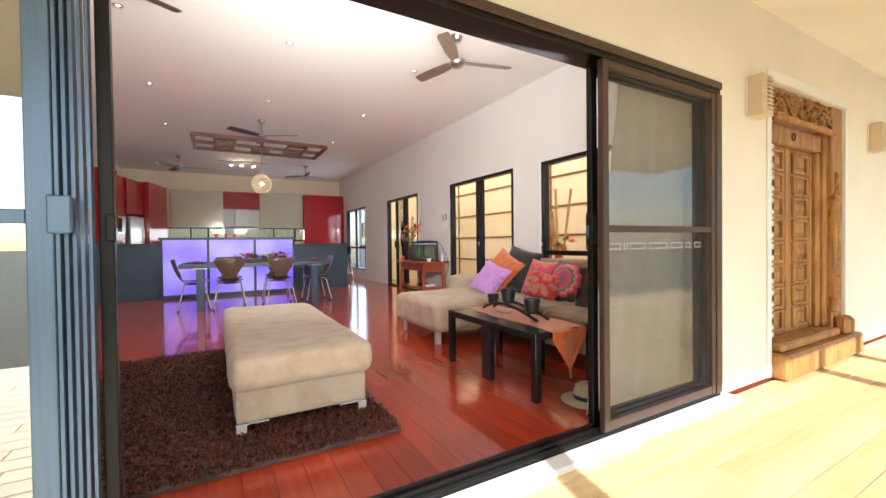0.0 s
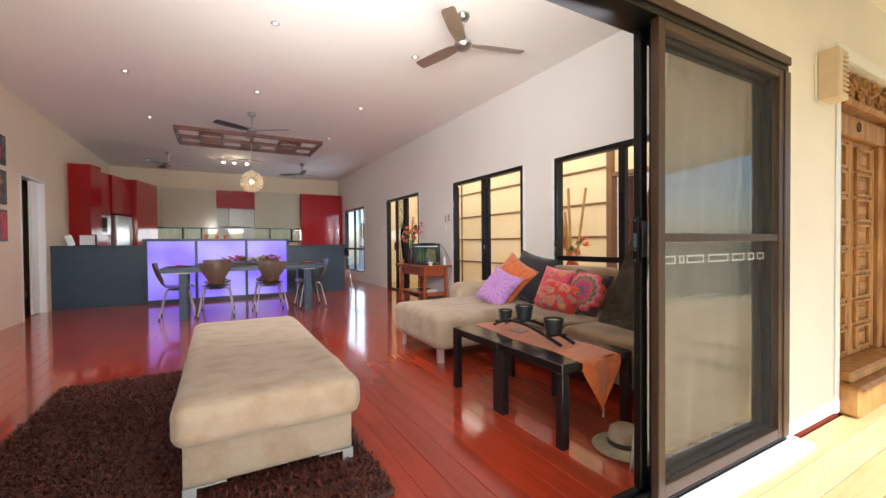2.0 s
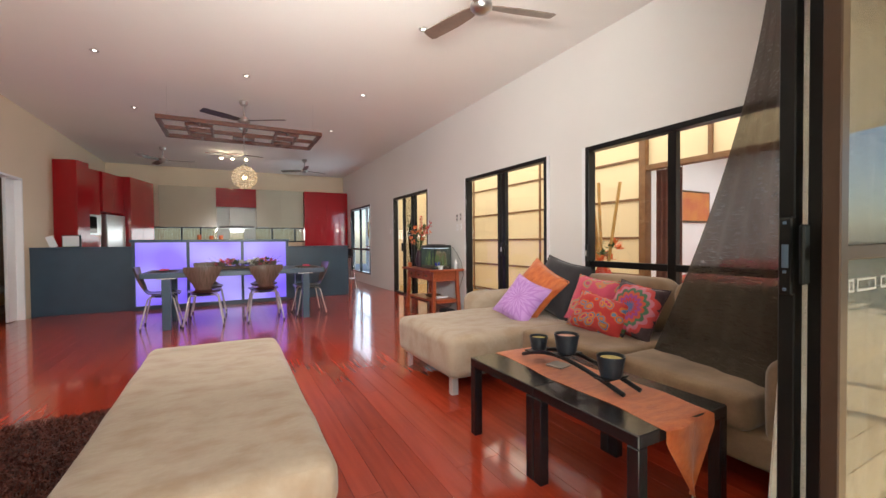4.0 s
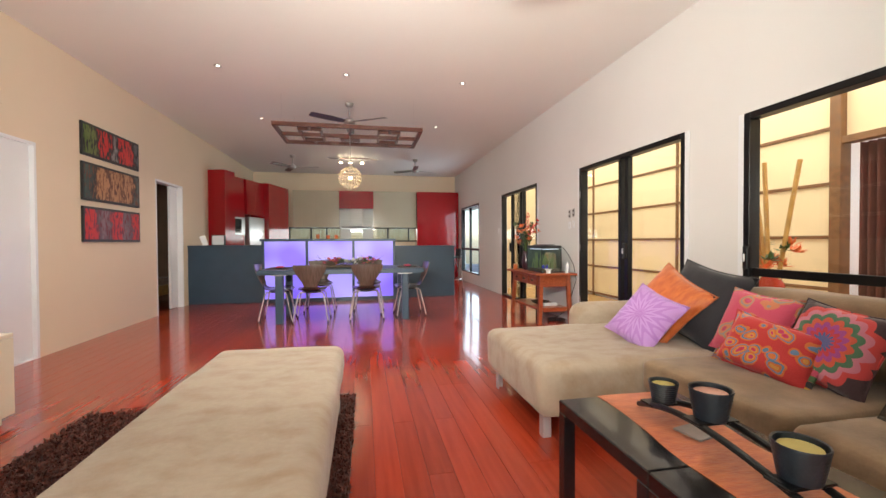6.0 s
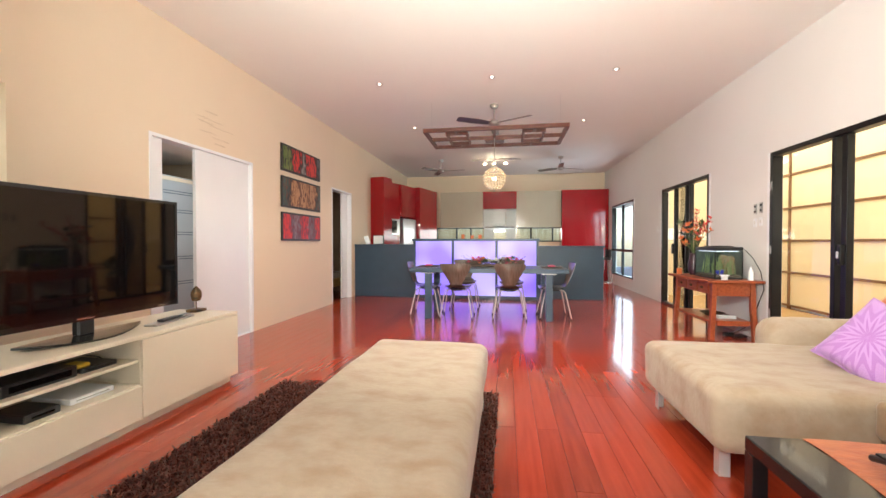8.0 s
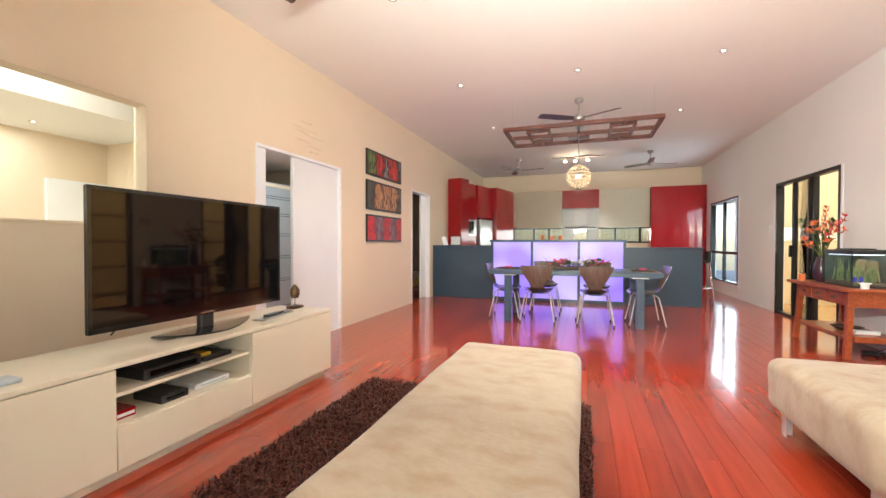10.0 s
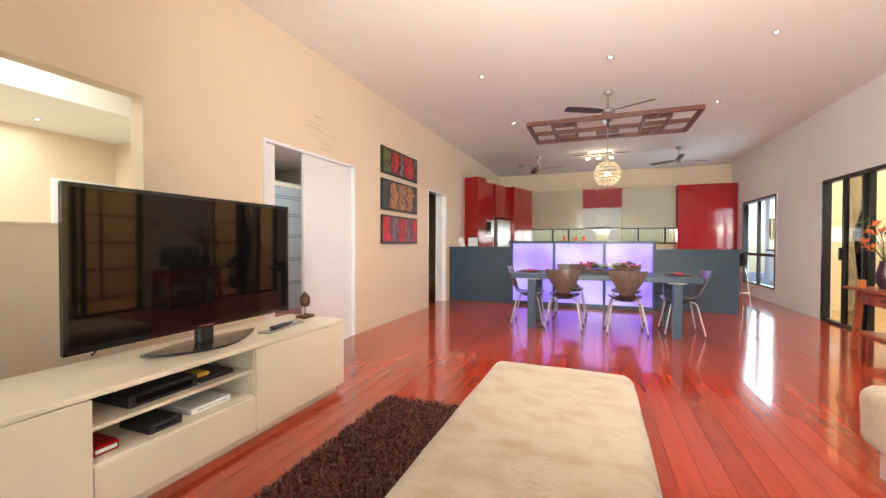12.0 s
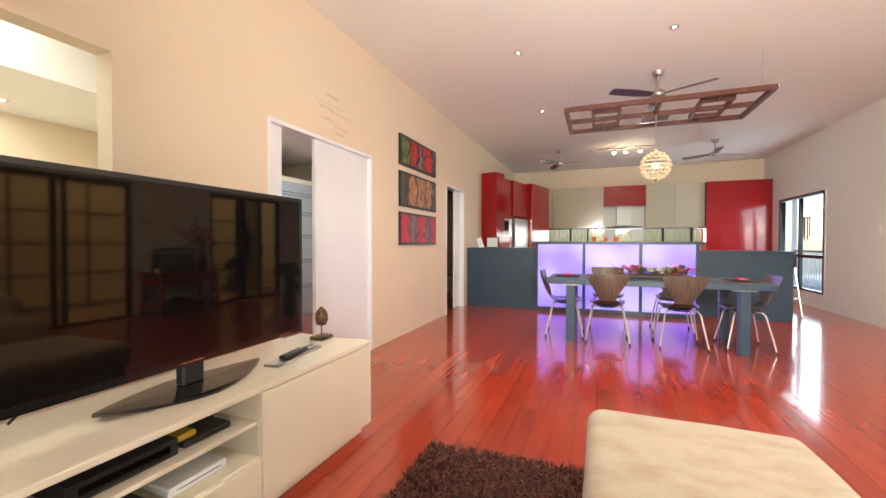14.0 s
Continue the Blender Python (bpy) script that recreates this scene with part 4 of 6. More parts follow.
for x, sx in ((1.459, 1), (2.165, -1)):
    for y, sy in ((4.532, 1), (6.308, -1)):
        plate_foot(x, y, sx, sy, ott, 0.082, 0.0)

# shag rug
rug = thing("rug", "dark chocolate brown shag pile rug under the ottoman", "rug")
RX0, RX1, RY0, RY1 = 0.58, 2.25, 4.20, 6.58
part("backing", B(RX0, RY0, 0.001, RX1, RY1, 0.018, bev=0.004), M_RUG, rug)
rg = np.random.RandomState(4)
nb = 26000
bx, by = rg.uniform(RX0, RX1, nb), rg.uniform(RY0, RY1, nb)
ang, lean, ln, wd = rg.uniform(0, 6.283, nb), rg.uniform(0.2, 0.95, nb), rg.uniform(0.03, 0.05, nb), rg.uniform(0.003, 0.0055, nb)
dx, dy = np.cos(ang), np.sin(ang)
base = np.stack([bx, by, np.full(nb, 0.017)], 1)
side = np.stack([-dy, dx, np.zeros(nb)], 1) * wd[:, None]
mid = base + np.stack([dx * lean * ln * 0.35, dy * lean * ln * 0.35, ln * 0.62], 1)
tip = base + np.stack([dx * lean * ln * 1.1, dy * lean * ln * 1.1, ln * (1.05 - 0.6 * lean)], 1)
co = np.stack([base - side, base + side, mid - side, mid + side, tip - side * 0.6, tip + side * 0.6], 1).reshape(-1, 3)
idx = np.arange(nb)[:, None] * 6
faces = np.concatenate([idx + np.array([0, 1, 3, 2]), idx + np.array([2, 3, 5, 4])]).tolist()
me = bpy.data.meshes.new("pile")
me.from_pydata(co.tolist(), [], faces)
M_PILE = mat("shag_pile", (0.034, 0.007, 0.004), 0.7, grain=0.4, scale=40, second=(0.135, 0.028, 0.015))
me.materials.append(M_PILE)
pile = new("shag", me)
pile.parent = rug
tagged(pile, kind="stuff")

# corner sofa
sofa = thing("sofa", "L-shaped beige suede sofa with chaise along the window wall", "sofa")
part("chaise_base", soft(bmesh.new(), 3.32, 5.74, 0.12, 5.02, 6.70, 0.27, p=10, n=12, lump=0.003), M_SUEDE, sofa, smooth=60)
part("chaise_cushion", soft(bmesh.new(), 3.275, 5.68, 0.125, 4.80, 6.72, 0.447, p=4.4, n=26, lump=0.012, seed=8), M_SUEDE, sofa, smooth=60)
part("seat_base", soft(bmesh.new(), 3.93, 3.98, 0.12, 5.02, 5.73, 0.27, p=10, n=12, lump=0.003), M_SUEDE_SHADE, sofa, smooth=60)
part("seat_cushion", soft(bmesh.new(), 3.90, 4.87, 0.26, 4.80, 5.70, 0.45, p=4.2, n=20, lump=0.016, seed=12), M_SUEDE_SHADE, sofa, smooth=60)
part("seat_cushion", soft(bmesh.new(), 3.90, 4.12, 0.26, 4.80, 4.86, 0.44, p=4.2, n=20, lump=0.016, seed=15), M_SUEDE_SHADE, sofa, smooth=60)
part("backrest", soft(bmesh.new(), 4.86, 4.0, 0.27, 5.10, 6.90, 0.68, p=4, n=18, lump=0.006), M_SUEDE_SHADE, sofa, smooth=60)
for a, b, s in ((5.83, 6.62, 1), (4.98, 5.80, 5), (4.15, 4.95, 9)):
    part("back_cushion", soft(bmesh.new(), 4.62, a, 0.44, 4.92, b, 0.84, p=2.6, n=18, lump=0.02, seed=s), M_SUEDE_SHADE, sofa, smooth=60)
part("arm", soft(bmesh.new(), 4.05, 6.62, 0.27, 5.02, 6.88, 0.61, p=2.4, n=18, lump=0.008, seed=4), M_SUEDE, sofa, smooth=60)
part("arm", soft(bmesh.new(), 3.93, 3.86, 0.12, 5.02, 4.10, 0.62, p=2.6, n=18, lump=0.008, seed=6), M_SUEDE_SHADE, sofa, smooth=60)
for x, y, sx, sy in ((3.325, 5.76, 1, 1), (3.325, 6.60, 1, -1), (3.945, 4.0, 1, 1), (4.95, 6.60, -1, -1)):
    plate_foot(x, y, sx, sy, sofa, 0.132)


def cushion(name, label, material, at, size, thick, rx, ry, rz, spin=0, n=16):
    """A scatter cushion: pinched corners, full middle."""
    c = thing(name, label, "cushion", "scatter cushions on the sofa")
    c.matrix_basis = pose(*at, rx, ry, rz) @ pose(0, 0, 0, 0, 0, spin)
    w, h = size

    def f(s):
        def g(u, v):
            a, b = 2 * u - 1, 2 * v - 1
            pin = 1 - 0.07 * (a * a * (1 - b * b) + b * b * (1 - a * a)) * 1.4
            t = thick * 0.5 * (max(0, 1 - a ** 4) * max(0, 1 - b ** 4)) ** 0.6
            t += 0.006 * noise.noise(Vector((a * 3 + at[1] * 5, b * 3, s)))
            return Vector((a * w / 2 * pin, b * h / 2 * pin, s * t))
        return g
    bm = bmesh.new()
    sheet(bm, f(1), n, n)
    sheet(bm, f(-1), n, n)
    bmesh.ops.remove_doubles(bm, verts=bm.verts[:], dist=0.008)
    part("cover", bm, material, c, smooth=70)
    edge = [(a, -1) for a in np.linspace(-1, 1, 9)] + [(1, b) for b in np.linspace(-1, 1, 9)][1:] + [(a, 1) for a in np.linspace(1, -1, 9)][1:] + [(-1, b) for b in np.linspace(1, -1, 9)][1:]
    part("piping", tube(bmesh.new(), [tuple(f(1)((a + 1) / 2, (b + 1) / 2)) for a, b in edge], 0.005, 6), material, c)
    return c


def rings_mat(name, cols, scale, base, swirl=0.0, leafy=0.0):
    """Embroidered cloth: concentric scalloped rings of colour."""
    m = mat(name, base, 0.8, grain=0.2, scale=20, bump=0.3, bscale=160, sheen=0.2)
    n, lk = m.node_tree.nodes, m.node_tree.links
    tc = n.new("ShaderNodeTexCoord")
    mp = n.new("ShaderNodeMapping")
    mp.inputs["Scale"].default_value = (1, 1, 0)
    lk.new(tc.outputs["Object"], mp.inputs[0])
    sep = n.new("ShaderNodeSeparateXYZ")
    lk.new(mp.outputs[0], sep.inputs[0])
    ln = n.new("ShaderNodeVectorMath")
    ln.operation = "LENGTH"
    lk.new(mp.outputs[0], ln.inputs[0])
    at2, mul, sn, mul2, add = (n.new("ShaderNodeMath") for _ in range(5))
    at2.operation, mul.operation, sn.operation, mul2.operation, add.operation = "ARCTAN2", "MULTIPLY", "SINE", "MULTIPLY", "ADD"
    lk.new(sep.outputs[1], at2.inputs[0])
    lk.new(sep.outputs[0], at2.inputs[1])
    lk.new(at2.outputs[0], mul.inputs[0])
    mul.inputs[1].default_value = leafy
    lk.new(mul.outputs[0], sn.inputs[0])
    ab = n.new("ShaderNodeMath")
    ab.operation = "ABSOLUTE"
    lk.new(sn.outputs[0], ab.inputs[0])
    lk.new(ab.outputs[0], mul2.inputs[0])
    mul2.inputs[1].default_value = swirl
    lk.new(ln.outputs["Value"], add.inputs[0])
    lk.new(mul2.outputs[0], add.inputs[1])
    ramp = n.new("ShaderNodeValToRGB")
    ramp.color_ramp.interpolation = "CONSTANT"
    sc = n.new("ShaderNodeMath")
    sc.operation = "MULTIPLY"
    sc.inputs[1].default_value = scale
    lk.new(add.outputs[0], sc.inputs[0])
    lk.new(sc.outputs[0], ramp.inputs[0])
    while len(ramp.color_ramp.elements) < len(cols):
        ramp.color_ramp.elements.new(1.0)
    for k, c in enumerate(cols):
        ramp.color_ramp.elements[k].position = k / len(cols)
        ramp.color_ramp.elements[k].color = (*c, 1)
    lk.new(ramp.outputs[0], m.node_tree.nodes["Principled BSDF"].inputs["Base Color"])
    return m


def paisley_mat(name, cols, scale):
    """Printed cloth: cells of rings in several colours."""
    m = mat(name, cols[0], 0.8, grain=0.2, scale=20, bump=0.3, bscale=160, sheen=0.2)
    n, lk = m.node_tree.nodes, m.node_tree.links
    tc, vo = n.new("ShaderNodeTexCoord"), n.new("ShaderNodeTexVoronoi")
    no, mixv = n.new("ShaderNodeTexNoise"), n.new("ShaderNodeMix")
    no.inputs["Scale"].default_value = 6
    mixv.data_type = "VECTOR"
    mixv.inputs["Factor"].default_value = 0.10
    lk.new(tc.outputs["Object"], no.inputs["Vector"])
    lk.new(tc.outputs["Object"], mixv.inputs["A"])
    lk.new(no.outputs["Color"], mixv.inputs["B"])
    vo.inputs["Scale"].default_value = scale
    lk.new(mixv.outputs["Result"], vo.inputs["Vector"])
    ramp = n.new("ShaderNodeValToRGB")
    ramp.color_ramp.interpolation = "CONSTANT"
    while len(ramp.color_ramp.elements) < 9:
        ramp.color_ramp.elements.new(1.0)
    for k in range(9):
        ramp.color_ramp.elements[k].position = k * 0.085
        ramp.color_ramp.elements[k].color = (*(cols[(k * 2 + (k > 4)) % len(cols)] if k < 6 else cols[0]), 1)
    lk.new(vo.outputs["Distance"], ramp.inputs[0])
    lk.new(ramp.outputs[0], m.node_tree.nodes["Principled BSDF"].inputs["Base Color"])
    return m


M_LILAC = rings_mat("lilac_petal_cloth", [(0.50, 0.26, 0.62), (0.40, 0.18, 0.52), (0.52, 0.29, 0.64), (0.42, 0.2, 0.55), (0.5, 0.27, 0.62)], 3.2, (0.5, 0.27, 0.62), 0.10, 8.0)
M_MANDALA = rings_mat("mandala_cloth", [(0.10, 0.12, 0.30), (0.55, 0.04, 0.06), (0.35, 0.06, 0.28), (0.62, 0.10, 0.05), (0.08, 0.18, 0.10), (0.60, 0.20, 0.28), (0.62, 0.06, 0.06), (0.055, 0.028, 0.035), (0.05, 0.024, 0.03)], 4.4, (0.06, 0.03, 0.035), -0.022, 7.0)
M_PAISLEY = paisley_mat("red_paisley_cloth", [(0.52, 0.03, 0.03), (0.60, 0.16, 0.03), (0.52, 0.03, 0.14), (0.12, 0.22, 0.36), (0.62, 0.28, 0.05)], 15.0)
M_PINKC = paisley_mat("pink_floral_cloth", [(0.62, 0.08, 0.15), (0.60, 0.22, 0.10), (0.55, 0.06, 0.20), (0.30, 0.30, 0.25), (0.5, 0.06, 0.12)], 11.0)
cushion("cushion", "dark navy cloth scatter cushion leaning on the sofa back", M_NAVY, (4.55, 5.96, 0.71), (0.54, 0.54), 0.15, 0, -62, 8, -12)
cushion("cushion", "orange silk scatter cushion leaning on a dark one", M_ORANGE, (4.40, 6.10, 0.68), (0.50, 0.50), 0.14, 0, -58, 12, -28)
cushion("cushion", "small lilac cushion with petal stitching on the sofa", M_LILAC, (4.21, 6.06, 0.60), (0.42, 0.42), 0.13, 0, -55, 16, -20)
cushion("cushion", "pink floral scatter cushion on the sofa", M_PINKC, (4.52, 5.54, 0.64), (0.40, 0.40), 0.13, 0, -66, 4, -5)
pc = cushion("cushion", "red and orange paisley embroidered cushion on the sofa", M_PAISLEY, (4.34, 5.30, 0.575), (0.30, 0.46), 0.13, 0, -62, 12, -10)
for k in range(9):
    part("fringe", B(-0.135 + k * 0.03, -0.228, -0.004, -0.108 + k * 0.03, -0.205, 0.012), [M_YELLOW, M_NAVY, M_GREEN, M_PINKF][k % 4], pc)
cushion("cushion", "dark cushion with colourful embroidered flower mandala", M_MANDALA, (4.46, 5.10, 0.63), (0.40, 0.40), 0.14, 0, -64, 2, -8)

# two black side tables in a row, runner and candle holder
def side_table(y0, y1):
    t = thing("coffee_table", "square black-brown laminate side table, one of two", "table", "side tables before the sofa")
    part("tabletop", B(3.14, y0 + 0.002, 0.40, 3.70, y1 - 0.002, 0.45, bev=0.004), M_TBLACK, t)
    for x in (3.14, 3.65):
        for y in (y0 + 0.002, y1 - 0.052):
            part("leg", B(x, y, 0, x + 0.05, y + 0.05, 0.40, bev=0.003), M_TBLACK, t)
    return t


side_table(4.10, 4.655)
side_table(4.655, 5.21)
run = thing("table_runner", "orange silk table runner hanging over the table end", "table runner")


def runner(u, v):
    s = v * 1.40
    x = 3.32 - 0.05 * s + 0.31 * u + 0.012 * math.sin(9 * s)
    if s < 1.11:
        return Vector((x, 5.205 - s, 0.4525 + 0.0015 * math.sin(23 * s + 6 * u)))
    d = s - 1.11
    w = max(0.0, 1 - max(0, d - 0.06) / 0.23)
    return Vector((3.43 + (u - 0.5) * 0.31 * w, 4.088 - 0.012 * math.sin(6 * u) - 0.01 * d, 0.4525 - d))


part("cloth", sheet(bmesh.new(), runner, 12, 60, 0.002), M_ORANGE, run, smooth=60)
part("tassel", rod(bmesh.new(), (3.43, 4.085, 0.168), (3.43, 4.085, 0.125), 0.002, 0.007, 8), M_STRAW, run)
ch = thing("candle_holder", "arched black metal candle holder with three ceramic cups", "candle holder")
for off in (-0.055, 0.055):
    pts = []
    for k in range(21):
        q = k / 20
        pts.append((3.46 + off - 0.05 * math.sin(math.pi * q) + 0.10 * (0.5 - q) * 0.4, 5.07 - 0.72 * q, 0.465 + 0.085 * math.sin(math.pi * q)))
    part("rail", tube(bmesh.new(), pts, 0.011, 10), M_BLACK, ch)
for k, (q, r, h, wax) in enumerate(((0.14, 0.052, 0.075, M_WAX), (0.50, 0.062, 0.095, M_WAX2), (0.86, 0.062, 0.095, M_WAX))):
    cx, cy, cz = 3.46 - 0.05 * math.sin(math.pi * q) + 0.04 * (0.5 - q), 5.07 - 0.72 * q, 0.472 + 0.085 * math.sin(math.pi * q)
    part("crossbar", B(cx - 0.075, cy - 0.035, cz - 0.004, cx + 0.075, cy + 0.035, cz + 0.004, bev=0.002), M_BLACK, ch)
    prof = [(0.001, 0.004), (r * 0.72, 0.004)] + [(r * (0.74 + 0.26 * j / 18) + (0.0022 if j % 2 else 0), 0.006 + h * j / 18) for j in range(19)] + [(r * 0.93, h + 0.004), (r * 0.90, h * 0.78), (0.001, h * 0.77)]
    cup = part("cup", lathe(bmesh.new(), prof, 28, (cx, cy, cz)), M_CERAMIC, ch, smooth=50)
    part("candle", lathe(bmesh.new(), [(0.001, h * 0.775), (r * 0.8, h * 0.775), (r * 0.78, h * 0.93), (0.001, h * 0.92)], 20, (cx, cy, cz)), wax, cup)
cst = thing("coaster", "square grey stone coaster on the runner", "coaster", at=(3.46, 4.82, 0.456), rz=12)
part("tile", B(-0.05, -0.05, 0, 0.05, 0.05, 0.008, bev=0.002), M_COASTER, cst)

# straw hat beside the door
hat = thing("straw_hat", "pale straw sun hat with dark band on the floor", "hat", at=(3.455, 3.97, 0.0))
part("brim", lathe(bmesh.new(), [(0.085, 0.02), (0.13, 0.014), (0.16, 0.004), (0.165, 0.008), (0.13, 0.02), (0.085, 0.026)], 28), M_STRAW, hat, smooth=60)
part("crown", lathe(bmesh.new(), [(0.088, 0.02), (0.085, 0.06), (0.075, 0.10), (0.05, 0.118), (0.001, 0.112)], 28), M_STRAW, hat, smooth=60)
part("band", lathe(bmesh.new(), [(0.0885, 0.024), (0.089, 0.026), (0.0875, 0.048), (0.086, 0.05)], 28), M_NAVY, hat)

# gauze drape over the sofa end, cream curtain behind the fixed leaf
gz = thing("sheer_drape", "dark sheer gauze drape hanging over the sofa end", "curtain")


def gauze(u, v):
    z = H - 0.02 + (0.46 - H) * v
    q = v ** 1.7
    far = Vector((4.84 - 0.58 * q, 4.42 + 0.40 * q, z))
    near = Vector((4.42 - 0.37 * min(1, v * 1.4), 4.14 - 0.12 * min(1, v * 1.2), z))
    p = near.lerp(far, u)
    fold = 0.007 * math.sin(u * 26) * (0.4 + v) + 0.03 * math.sin(u * 3.1) * v
    return p + Vector((0.6 * fold, -0.8 * fold, 0))


part("cloth", sheet(bmesh.new(), gauze, 44, 40), M_SHEER, gz, smooth=80)
part("selvedge", sheet(bmesh.new(), lambda u, v: gauze(0, v) + Vector((-0.004 + 0.022 * u, -0.006, 0)), 2, 40, 0.002), M_HEM, gz, smooth=80)
part("heading_tape", sheet(bmesh.new(), lambda u, v: gauze(u, 0.012 * v) + Vector((0.004, -0.005, 0)), 44, 2, 0.002), M_HEM, gz)
cc = thing("curtain", "cream curtain drawn beside the glass door", "curtain")
part("cloth", sheet(bmesh.new(), lambda u, v: Vector(((3.57 - 0.35 * v) * (1 - u) + 4.73 * u, 3.775 + 0.02 * math.sin(u * 42), 2.3 - 2.27 * v)), 90, 6, 0.002), M_CURTAIN, cc, smooth=80)
part("rod", rod(bmesh.new(), (3.5, 3.775, 2.34), (5.0, 3.775, 2.34), 0.014), M_BLACK, cc)

# ---- television and unit ----
un = thing("tv_unit", "long low cream lacquered television unit with open niche", "cabinet")
X0, X1, Y0, Y1 = -0.40, 0.14, 3.95, 6.63
part("top", B(X0, Y0, 0.545, X1, Y1, 0.57, bev=0.003), M_UNIT, un)
part("body", B(X0, 5.76, 0.055, X1 - 0.02, Y1, 0.543, bev=0.002), M_UNIT, un)
part("body", B(X0, Y0, 0.055, X1 - 0.02, 4.94, 0.543, bev=0.002), M_UNIT, un)
part("back_panel", B(X0, 4.94, 0.055, X0 + 0.02, 5.76, 0.543), M_UNIT, un)
part("niche_floor", B(X0 + 0.02, 4.94, 0.25, X1 - 0.02, 5.76, 0.268), M_UNIT, un)
part("shelf", B(X0 + 0.02, 4.94, 0.40, X1 - 0.03, 5.76, 0.418, bev=0.002), M_UNIT, un)
part("drawer_front", B(X1 - 0.019, 4.945, 0.06, X1, 5.755, 0.262, bev=0.002), M_UNIT, un)
part("door", B(X1 - 0.019, 5.76, 0.06, X1, Y1, 0.54, bev=0.002), M_UNIT, un)
part("door", B(X1 - 0.019, 4.46, 0.06, X1, 4.94, 0.54, bev=0.002), M_UNIT, un)
part("door", B(X1 - 0.019, Y0, 0.06, X1, 4.456, 0.54, bev=0.002), M_UNIT, un)
part("plinth", B(X0, Y0, 0.0, X1 - 0.05, Y1 - 0.03, 0.055), M_UNIT, un)
tv = thing("television", "large flat black television on a curved black stand", "television")
part("casing", box(B(-0.133, 4.965, 0.675, -0.115, 6.295, 1.425, bev=0.004), -0.168, 5.25, 0.70, -0.133, 6.0, 1.25, bev=0.01), M_TVFRAME, tv)
part("bezel", box(box(box(B(-0.115, 4.965, 0.675, -0.105, 6.295, 0.705), -0.115, 4.965, 1.405, -0.105, 6.295, 1.425), -0.115, 4.965, 0.705, -0.105, 4.985, 1.405), -0.115, 6.275, 0.705, -0.105, 6.295, 1.405), M_TVFRAME, tv)
part("screen", B(-0.115, 4.985, 0.705, -0.109, 6.275, 1.405), M_TVSCREEN, tv)
part("neck", B(-0.17, 5.60, 0.585, -0.12, 5.70, 0.70, bev=0.01), M_DARKP, tv)


def base_disc(u, v):
    a, r = 2 * math.pi * u, v
    c, q = math.cos(a), math.sin(a)
    wide = max(0.0, 1 - abs(q) ** 1.5) ** 0.9 * (1 if c > 0 else -1)
    return Vector((-0.12 + 0.15 * r * wide, 5.64 + 0.36 * r * q, 0.590 - 0.010 * r * r + 0.022 * (r * q) ** 2))


part("stand", sheet(bmesh.new(), base_disc, 40, 8, 0.012), M_TVFRAME, tv, smooth=50)
part("badge", B(-0.105, 5.58, 0.685, -0.1035, 5.68, 0.692), M_CHROME, tv)
part("brand_strip", B(-0.105, 6.12, 0.684, -0.1035, 6.20, 0.690), M_CHROME, tv)
part("cable", tube(bmesh.new(), [(-0.125, 5.10, 0.685), (-0.128, 5.095, 0.668), (-0.12, 5.075, 0.655)], 0.004), M_RUBBER, tv)


def av_box(name, label, x0, y0, z0, x1, y1, z1, m):
    b = thing(name, label, "electronics")
    part("case", B(x0, y0, z0, x1, y1, z1, bev=0.004), m, b)
    part("display", B(x1, y0 + 0.03, z0 + 0.015, x1 + 0.002, y1 - 0.03, z1 - 0.015), M_TVSCREEN, b)
    return b


av_box("set_top_box", "black set-top box on the unit shelf", -0.25, 5.12, 0.418, 0.06, 5.45, 0.478, M_DARKP)
av_box("media_player", "slim black player on the unit shelf", -0.2, 5.48, 0.418, 0.05, 5.68, 0.445, M_DARKP)
av_box("modem", "small black modem in the niche", -0.15, 5.20, 0.268, 0.07, 5.36, 0.308, M_DARKP)
av_box("game_console", "slim white game console in the niche", -0.2, 5.42, 0.268, 0.05, 5.66, 0.30, M_WHITE)
yb = thing("yellow_case", "small yellow plastic case on the shelf", "case")
part("case", B(-0.06, 5.46, 0.446, 0.04, 5.54, 0.47, bev=0.008), M_YELLOW, yb)
rb = thing("game_box", "red and white game packet in the niche", "box")
part("packet", B(-0.10, 4.98, 0.268, 0.06, 5.08, 0.31, bev=0.003), M_RED, rb)
part("label_strip", B(0.06, 4.99, 0.28, 0.062, 5.07, 0.295), M_WHITE, rb)
cbl = thing("cable_loop", "thin black cable loop at the back of the shelf", "cable")
part("cable", tube(bmesh.new(), [(-0.1 + 0.05 * math.cos(k * 0.5), 5.66 + 0.04 * math.sin(k * 0.5), 0.424 + 0.006 * k) for k in range(13)], 0.003), M_RUBBER, cbl)
bud = thing("statue_head", "small bronze head sculpture on a black stand", "statue", at=(-0.17, 6.55, 0.57))
bm = lathe(bmesh.new(), [(0.012, 0.085), (0.03, 0.09), (0.036, 0.11), (0.040, 0.135), (0.038, 0.16), (0.028, 0.18), (0.016, 0.192), (0.006, 0.205)], 18)
box(bm, 0.03, -0.008, 0.115, 0.046, 0.008, 0.14, bev=0.004)
rod(bm, (0, 0, 0.02), (0, 0, 0.09), 0.004)
box(bm, -0.045, -0.06, 0.0, 0.045, 0.06, 0.022, bev=0.003)
ob = finish("statue", bm, mat("aged_bronze", (0.22, 0.12, 0.05), 0.45, metal=0.6, grain=0.5, scale=30, second=(0.04, 0.03, 0.02)), 50)
ob.matrix_basis = bud.matrix_basis
bpy.data.objects.remove(bud)
tagged(ob, "small bronze head sculpture on a black stand", "statue")
ob.name = "statue_head"
